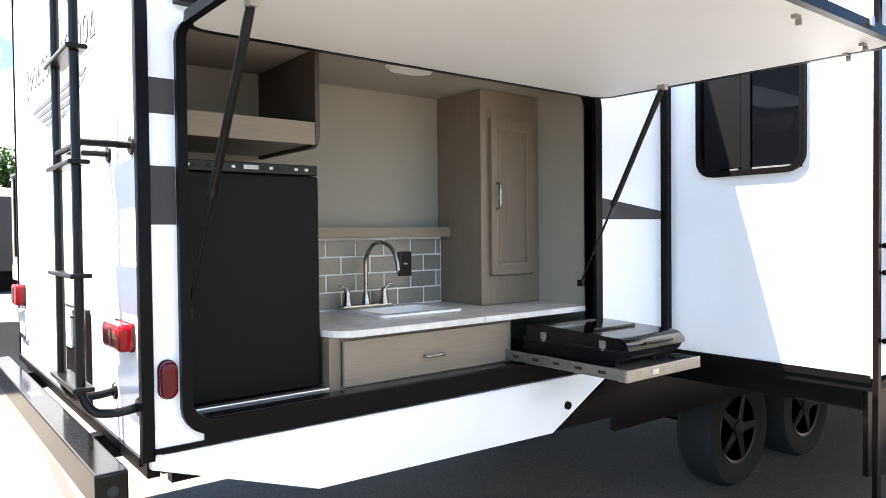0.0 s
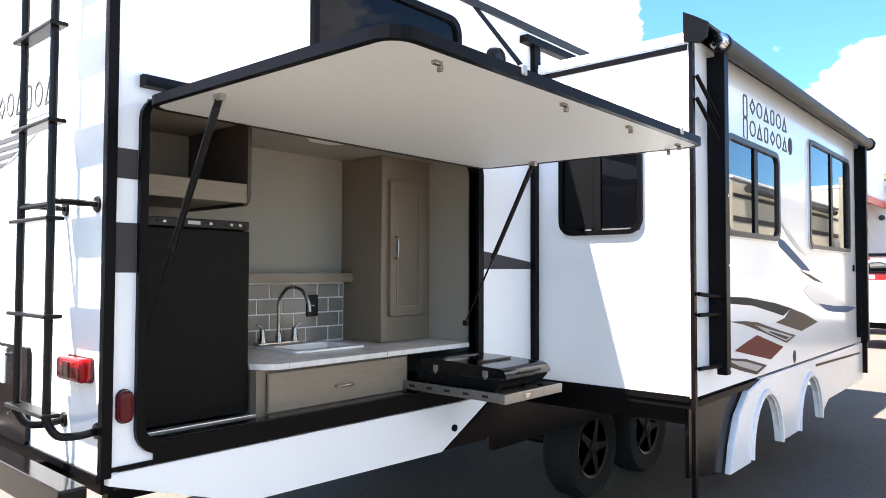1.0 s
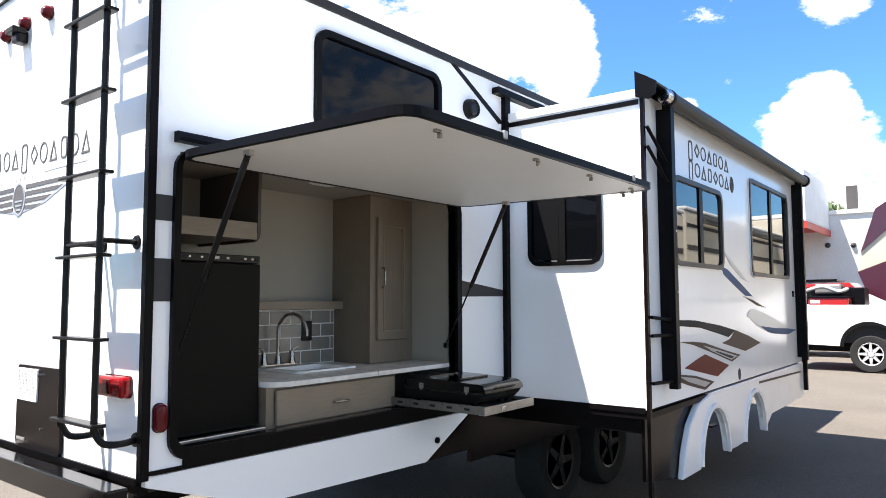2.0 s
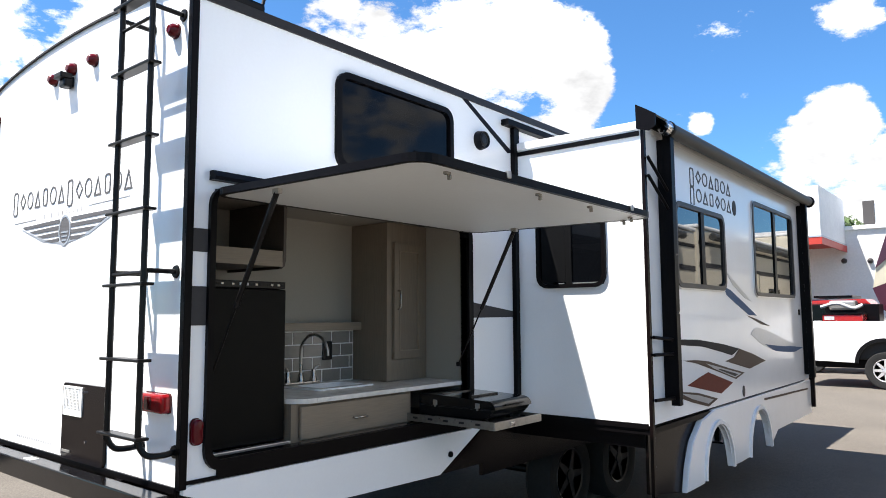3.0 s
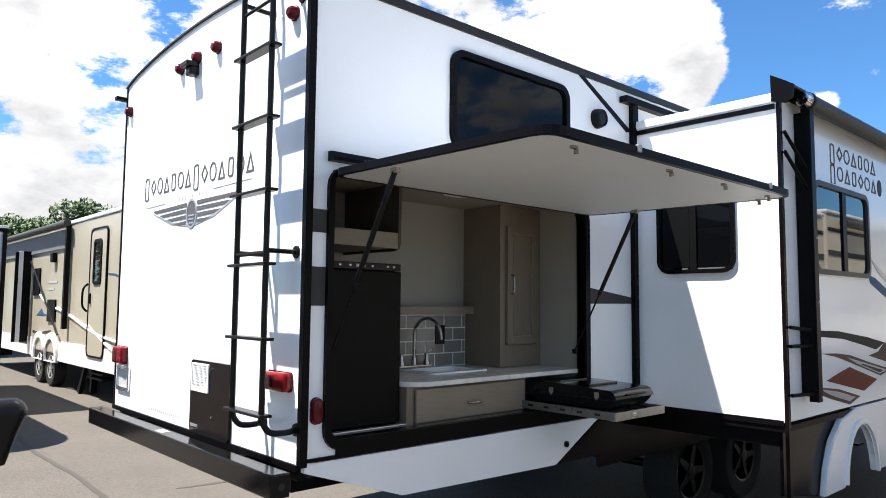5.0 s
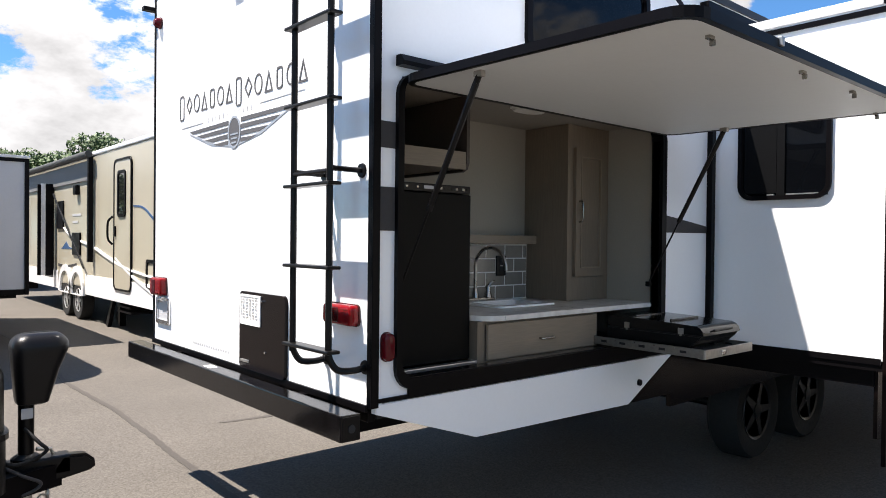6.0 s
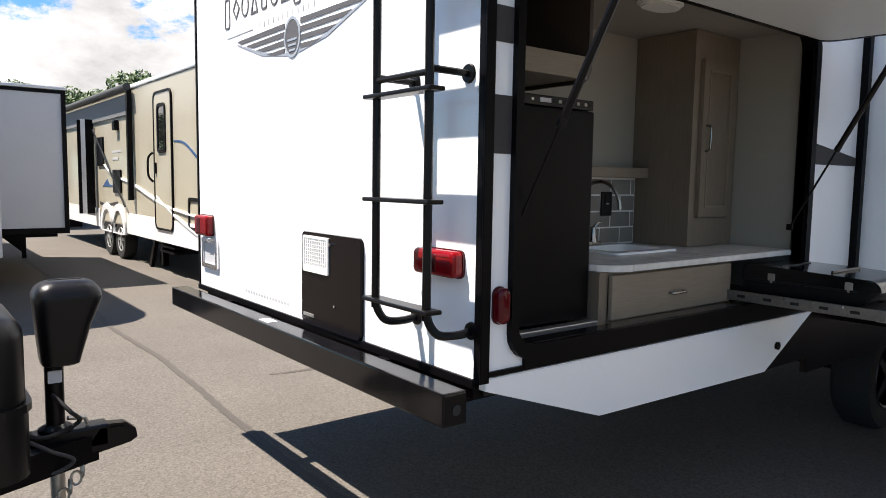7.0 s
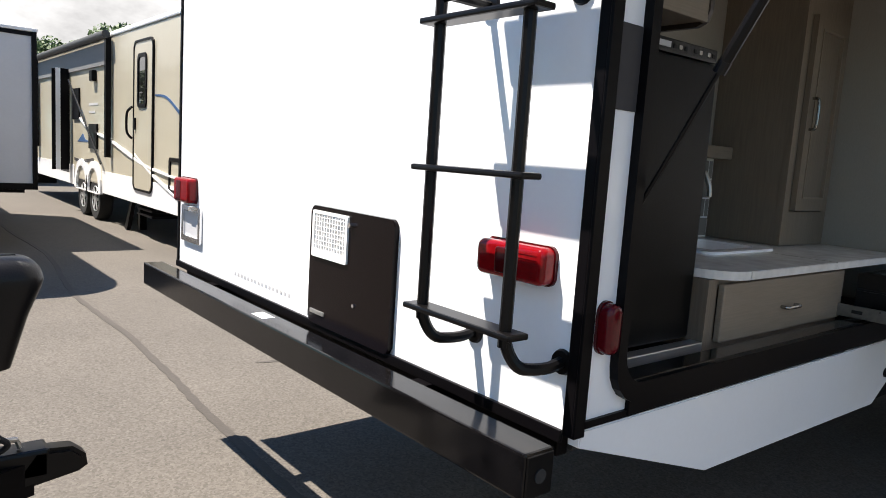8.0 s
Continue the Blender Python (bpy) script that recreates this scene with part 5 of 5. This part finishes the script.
part("stripe", prism([(13.35, 1.30), (12.95, 1.45), (12.78, 1.35), (12.4, 1.31)], "x", BX - 0.006, BX), DECAL_BLUE, bt)
part("stripe", band(curve([(13.6, 0.98), (13.0, 0.96), (12.2, 1.02)], 5), [0.05] * 11, "x", BX - 0.006, BX), DECAL_GREY, bt)
part("letter_bar", B((BX - 0.006, BX, 11.9, 12.5, 1.93, 1.97), (BX - 0.006, BX, 12.1, 12.5, 1.80, 1.84)), DECAL_PALE, bt)
part("baggage_hatch", ring(rrect(7.6, 8.35, 0.76, 1.22, 0.06), rrect(7.65, 8.30, 0.81, 1.17, 0.05), "x", BX - 0.015, BX), BLACK_TRIM, bt)
for cy in (12.15, 13.0):
    wheel(bt, cy, BX + 0.02, 0.36, 0.36, 0.2, -1, 6, axis="x")
    part("wheel_skirt", ring([(cy + 0.50 * math.cos(a), 0.48 + 0.52 * math.sin(a)) for a in [math.pi * k / 14 for k in range(15)]] + [(cy - 0.50, 0.47), (cy + 0.50, 0.47)],
         [(cy + 0.38 * math.cos(a), 0.46 + 0.42 * math.sin(a)) for a in [math.pi * k / 14 for k in range(15)]] + [(cy - 0.38, 0.455), (cy + 0.38, 0.455)], "x", BX - 0.03, BX + 0.01), WHITE, bt)
part("entry_step", B((BX + 0.02, BX + 0.45, 9.1, 9.8, 0.34, 0.37), (BX + 0.02, BX + 0.4, 9.1, 9.8, 0.42, 0.45)), BLACK_TRIM, bt)
part("underframe", B((BX + 0.2, BX + 2.2, 7.5, 18.4, 0.45, 0.62), (BX + 0.3, BX + 0.4, 10.6, 10.7, 0.0, 0.5)), BLACK_TRIM, bt)
part("stabiliser", prism([(10.3, 0.5), (10.38, 0.5), (10.72, 0.03), (10.60, 0.0)], "x", BX + 0.1, BX + 0.16), BLACK_TRIM, bt)

# ---- grey trailer with its slide-out across the aisle ----
gt = thing("grey_trailer", "pale grey trailer with black-edged slide-out, across the aisle", "travel trailer", at=(0.55, 9.3, 0))
so = part("slide_out", B((-0.98, -0.03, 0.012, 4.0, 0.78, 2.60)), GREY_WALL, gt, "smooth grey slide-out box")
part("edge_trim", B((-0.035, 0.02, -0.02, 0.04, 0.70, 2.65), bev=0.006), BLACK_TRIM, so)
part("edge_trim", B((-0.98, -0.035, -0.008, 0.02, 0.70, 0.78), bev=0.004), BLACK_TRIM, so)
part("edge_trim", B((-0.98, -0.035, -0.008, 0.02, 2.60, 2.645), bev=0.004), BLACK_TRIM, so)
part("side_trim", B((-0.03, 0.0, 0.04, 4.0, 0.70, 0.78), bev=0.004), BLACK_TRIM, so)
part("roof", B((-0.98, 0.03, -0.03, 4.02, 2.65, 2.69), bev=0.008), ROOFING, so, "white slide-out roof")
hull = prism(rrect(-3.45, -0.99, -2.54, 8.2, 0.6, 8), "z", 0.6, 3.08, bev=0.03)
part("body", hull, GREY_WALL, gt, "pale grey body with rounded corners", True)
part("underframe", B((-3.05, -1.35, -1.9, 7.7, 0.42, 0.6)), BLACK_TRIM, gt)
for x0 in (-2.85, -1.75):
    part("leg", B((x0, x0 + 0.12, 2.7, 2.82, 0.0, 0.42), (x0 - 0.05, x0 + 0.17, 2.65, 2.87, 0.0, 0.02)), BLACK_TRIM, gt)
part("slide_beam", B((-0.98, -0.05, 3.7, 3.78, 0.60, 0.70)), BLACK_TRIM, gt)
part("slide_beam", B((-0.98, -0.05, 0.5, 0.58, 0.62, 0.70)), BLACK_TRIM, gt)
part("prop", B((-0.10, -0.03, 3.7, 3.78, 0.0, 0.60), bev=0.005), BLACK_TRIM, gt)
part("gusset", prism([(-0.62, 0.60), (-0.10, 0.60), (-0.10, 0.12)], "y", 3.72, 3.75), BLACK_TRIM, gt)
fg = thing("far_trailer", "dark far trailer end between the rows", "travel trailer")
part("body", B((1.0, 3.4, 21.0, 29.0, 0.6, 2.7), bev=0.03), DECAL_GREY, fg)
part("underframe", B((1.3, 3.1, 21.5, 28.5, 0.0, 0.62)), BLACK_TRIM, fg)
part("roof", B((0.98, 3.42, 20.98, 29.0, 2.7, 2.95), bev=0.05), ROOFING, fg)

# ---- right-hand distance: pickup, shop building, red vehicle, fifth-wheel ----
pk = thing("pickup_truck", "white pickup truck with a loaded bed, parked beyond the trailer", "pickup truck")
PX = 16.0
bed = [(1.25, 0.62), (1.28, 1.40), (1.22, 1.45), (-1.30, 1.45), (-1.32, 1.43), (-1.32, 0.60), (-1.05, 0.55)] + [(-0.47 - 0.52 * math.cos(math.pi * k / 10), 0.55 + 0.50 * math.sin(math.pi * k / 10)) for k in range(11)] + [(0.9, 0.58)]
part("bed_side", prism(bed, "x", PX, PX + 0.08, bev=0.01), TRUCK_WHITE, pk, "white bed side")
part("bed_side", prism([(u, v) for u, v in bed], "x", PX + 1.85, PX + 1.93), TRUCK_WHITE, pk)
part("bed_floor", B((PX + 0.08, PX + 1.85, -1.3, 1.2, 0.78, 0.84)), DARK_INSIDE, pk)
part("wheel_well", B((PX + 0.085, PX + 0.40, -1.02, 0.08, 0.62, 1.08), bev=0.04), DARK_INSIDE, pk)
part("tailgate", B((PX + 0.02, PX + 1.9, 1.2, 1.27, 0.8, 1.42), bev=0.01), TRUCK_WHITE, pk)
part("cab", prism([(-1.34, 0.55), (-1.34, 1.45), (-1.55, 1.95), (-3.0, 1.98), (-3.7, 1.45), (-4.9, 1.35), (-5.0, 0.55)], "x", PX + 0.05, PX + 1.88, bev=0.05), TRUCK_WHITE, pk)
part("arch_flare", band([(-0.47 - 0.53 * math.cos(math.pi * k / 14), 0.55 + 0.51 * math.sin(math.pi * k / 14)) for k in range(15)], [0.07] * 15, "x", PX - 0.02, PX + 0.02), PLASTIC, pk)
wheel(pk, -0.47, PX + 0.06, 0.40, 0.40, 0.25, -1, 8, axis="x")
wheel(pk, -3.9, PX + 0.06, 0.40, 0.40, 0.25, -1, 8, axis="x")
part("chassis", B((PX + 0.3, PX + 1.6, -4.8, 1.2, 0.42, 0.62)), BLACK_TRIM, pk)
tb = thing("tool_box", "red tool box with black gear on the pickup's bed", "tool box")
part("case", B((PX + 0.3, PX + 0.8, -0.06, 0.74, 0.84, 1.60), bev=0.02), RED_PAINT, tb)
part("lid", B((PX + 0.28, PX + 0.82, -0.08, 0.76, 1.60, 1.64), bev=0.01), BLACK_TRIM, tb)
part("label_bar", B((PX + 0.294, PX + 0.30, 0.50, 0.70, 1.48, 1.56)), DECAL_PALE, tb)
ge = thing("equipment", "black and grey machine parts piled on the pickup's bed", "equipment")
part("frame", B((PX + 0.9, PX + 1.6, -0.30, 0.80, 0.84, 1.84), bev=0.03), BLACK_TRIM, ge)
part("engine", B((PX + 0.85, PX + 1.2, 0.15, 0.70, 1.7, 1.93), bev=0.05), STEEL, ge)
part("hose", tube(curve([Vector(p) for p in ((PX + 0.8, 0.85, 1.78), (PX + 0.7, 0.5, 1.86), (PX + 0.75, 0.2, 1.75), (PX + 0.8, 0.0, 1.82))], 5), 0.04), DECAL_PALE, ge)
rs = thing("red_car", "red sport utility vehicle with dark windows behind the pickup", "car")
part("body", prism([(2.6, 0.5), (2.6, 1.2), (-1.8, 1.15), (-1.9, 0.5)], "x", 20.0, 21.8, bev=0.08), RED_PAINT, rs)
part("cabin", prism([(2.4, 1.2), (2.1, 1.88), (0.55, 1.95), (0.0, 1.2)], "x", 20.1, 21.7, bev=0.05), GLASS, rs)
part("roof", prism([(2.15, 1.86), (2.1, 1.98), (0.45, 2.02), (0.3, 1.86)], "x", 20.08, 21.72, bev=0.04), RED_PAINT, rs)
part("roof_rack", B((20.2, 21.6, 0.75, 1.7, 2.06, 2.12)), BLACK_TRIM, rs)
for cy in (1.8, -1.0):
    wheel(rs, cy, 20.05, 0.36, 0.36, 0.22, -1, 6, axis="x")

sb = thing("shop_building", "white painted block shop building with a red banded canopy", "building")
part("wall", B((30, 46, -14, 14, 0, 4.92)), STUCCO, sb)
part("coping", B((29.9, 46.1, -14.1, 14.1, 4.92, 5.09), bev=0.03), WHITE_METAL, sb)
cpy = part("canopy", B((25.5, 30.0, 2.46, 13, 4.36, 6.13)), STUCCO, sb, "white canopy fascia")
part("band", B((25.46, 25.5, 2.42, 13, 4.05, 4.30), (25.5, 30.0, 2.42, 2.46, 4.05, 4.30), (25.5, 30.0, 2.46, 13, 4.26, 4.30)), RED_STRIPE, cpy, "red band")
part("band", B((25.45, 25.5, 2.41, 13, 4.30, 4.36), (25.5, 30.0, 2.41, 2.46, 4.30, 4.36)), DECAL_SILVER, cpy)
part("post", B((25.8, 26.1, 4.2, 4.5, 0, 4.26)), STUCCO, sb)
part("door", B((29.94, 30.0, 3.2, 4.3, 0, 2.2)), DECAL_BLUE, sb)
part("rooftop_unit", B((36, 39, -1.0, 2.65, 5.0, 6.85), bev=0.05), WHITE_METAL, sb)
part("rooftop_unit", B((35.9, 36.0, 2.2, 2.66, 5.3, 6.86)), DECAL_GREY, sb)
part("wall_lamp", lathe([(0.0, -0.16), (0.08, -0.12), (0.11, 0.0)], "x", (30, 2.55, 3.72), 14), DECAL_GREY, sb)
part("wall_lamp", lathe([(0.0, -0.16), (0.08, -0.12), (0.11, 0.0)], "x", (30, 1.65, 3.68), 14), DECAL_GREY, sb)
fw = thing("fifth_wheel_trailer", "maroon and cream fifth-wheel trailer nose beyond the pickup", "travel trailer")
part("nose", prism([(0.03, 2.25), (-0.05, 2.72), (-0.40, 3.78), (-0.63, 3.93), (-3.6, 4.0), (-3.6, 0.8), (-2.5, 0.8), (-2.3, 1.55), (-0.53, 1.53), (-0.14, 1.73)], "x", 18.6, 21.0, bev=0.02), BEIGE, fw, "cream body")
part("cap", prism([(-0.045, 2.73), (-0.40, 3.80), (-0.63, 3.95), (-2.0, 4.0), (-2.0, 3.9), (-0.62, 3.26)], "x", 18.56, 18.61), MAROON_PAINT, fw, "dark maroon upper cap")
part("cap", prism([(0.035, 2.25), (-0.57, 2.49), (-1.5, 2.9), (-1.5, 1.53), (-0.53, 1.52), (-0.15, 1.72)], "x", 18.56, 18.61), MAROON_PAINT, fw, "dark maroon lower cap")
part("leg", B((19.0, 19.2, -2.0, -1.8, 0, 1.6)), BLACK_TRIM, fw)


# ---- row of trailers behind the camera, seen in the windows ----
def row_trailer(x0, top):
    tr = thing("parked_trailer", "cream travel trailer with a dark awning, parked across the aisle", "travel trailer", "trailers across the aisle")
    yf = -4.0
    part("body", B((x0, x0 + 8.4, yf - 2.5, yf, 0.6, top - 0.08), bev=0.05), CREAM, tr)
    part("roof", B((x0, x0 + 8.4, yf - 2.52, yf + 0.02, top - 0.08, top), bev=0.03), ROOFING, tr)
    part("awning", tube([(x0 + 0.6, yf + 0.1, top - 0.22), (x0 + 7.5, yf + 0.1, top - 0.22)], 0.075, 12), AWNING, tr, smooth=True)
    for z0, z1, m in ((0.70, 0.95, DECAL_BROWN), (1.52, 1.58, DECAL_GREY), (top - 0.85, top - 0.75, DECAL_GREY), (top - 0.40, top - 0.33, BLACK_TRIM)):
        part("stripe", B((x0 + 0.06, x0 + 8.34, yf, yf + 0.008, z0, z1)), m, tr)
    for x in (x0 + 1.2, x0 + 4.9):
        w = part("window", B((x, x + 0.95, yf, yf + 0.025, 1.65, 2.25), bev=0.008), BLACK_TRIM, tr)
        part("pane", B((x + 0.05, x + 0.90, yf + 0.025, yf + 0.028, 1.70, 2.20)), GLASS, w)
    d = part("entry_door", B((x0 + 3.3, x0 + 4.0, yf, yf + 0.03, 0.70, 2.58), bev=0.01), CREAM, tr)
    part("door_frame", ring(rrect(x0 + 3.27, x0 + 4.03, 0.67, 2.61, 0.08), rrect(x0 + 3.31, x0 + 3.99, 0.71, 2.57, 0.06), "y", yf + 0.002, yf + 0.036), BLACK_TRIM, d)
    part("underframe", B((x0 + 0.3, x0 + 8.0, yf - 2.2, yf - 0.3, 0.0, 0.6)), BLACK_TRIM, tr)
    return tr


for x0, top in ((3.6, 3.30), (12.1, 3.40), (20.6, 4.0)):
    row_trailer(x0, top)


# ---- trees ----
def tree(x, y, h, spread, seed):
    rng = random.Random(seed)
    t_ = thing("tree", "leafy green tree behind the trailers", "tree", "trees round the lot", at=(x, y, 0))
    bm = tube(curve([Vector((0, 0, 0)), Vector((0.1, 0, h * 0.25)), Vector((-0.1, 0.1, h * 0.5)), Vector((0, 0, h * 0.85))], 4), 0.035 * h, 9, r_end=0.008 * h)
    centres = []
    for k in range(13):
        a, q = rng.uniform(0, 6.28), rng.uniform(0.35, 1.0)
        z = h * rng.uniform(0.45, 0.92)
        rad = spread * q * (1.15 - abs(z / h - 0.6))
        e = Vector((rad * math.cos(a), rad * math.sin(a), z))
        tube([Vector((0, 0, z * 0.62)), e * 0.5 + Vector((0, 0, z * 0.36)), e], 0.012 * h, 6, bm, r_end=0.003 * h)
        centres.append((e, h * rng.uniform(0.10, 0.17)))
    centres.append((Vector((0, 0, h * 0.9)), h * 0.13))
    part("trunk", bm, BARK, t_, "brown trunk and limbs")
    verts, faces = [], []
    for c, r in centres:
        for _ in range(520):
            d = Vector((rng.gauss(0, 1), rng.gauss(0, 1), rng.gauss(0, 0.8))).normalized() * r * rng.uniform(0.5, 1.1) ** 0.6
            u = Vector((rng.gauss(0, 1), rng.gauss(0, 1), rng.gauss(0, 1))).normalized()
            v = u.orthogonal().normalized()
            s = h * rng.uniform(0.012, 0.026)
            n0 = len(verts)
            p = c + d
            verts += [p + u * s, p + v * s * 0.55, p - u * s, p - v * s * 0.55]
            faces.append((n0, n0 + 1, n0 + 2, n0 + 3))
    me = bpy.data.meshes.new("crown")
    me.from_pydata(verts, [], faces)
    me.materials.append(LEAF)
    cr = new("crown", me)
    cr.parent = t_


for k, (x, y, h, s) in enumerate(((11.1, 44, 7.7, 1.7), (9.3, 44, 6.3, 2.1), (7.6, 44, 6.1, 2.2), (6.0, 45, 6.4, 2.3), (4.2, 44, 6.5, 2.3), (2.3, 45, 6.6, 2.5), (0.0, 46, 6.7, 2.7), (-2.6, 46, 6.8, 2.9), (-6, 48, 7.0, 3.3), (12.6, 46, 7.2, 1.9),
                                  (14.5, 56, 7.2, 3.0), (8.2, 52, 7.0, 3.0), (48, 5.6, 7.6, 1.3), (60, -6, 8.0, 3), (-14, 58, 7, 3.5))):
    tree(x, y, h, s, 11 + k)

# ---- tiles of the backsplash ----
TW, TH, JO = 0.1575, 0.0805, 0.0075


def tile_mesh(w):
    return link_mesh("tile", B((JO / 2, w - JO / 2, 0.692, 0.702, JO / 2, TH - JO / 2), bev=0.0015, seg=1), TILE)


meshes = {}
for row in range(4):
    z = 1.193 + TH * row
    x = 0.666 - (0.0 if row % 2 else TW / 2)
    while x < 1.644:
        x0, x1 = max(x, 0.660), min(x + TW, 1.644)
        w = round(x1 - x0, 4)
        if w > 0.02:
            if w not in meshes:
                meshes[w] = tile_mesh(w)
                ob = meshes[w]
            else:
                ob = new("tile", meshes[w].data)
            ob.location, ob.parent = (x0, 0, z), bs
        x += TW
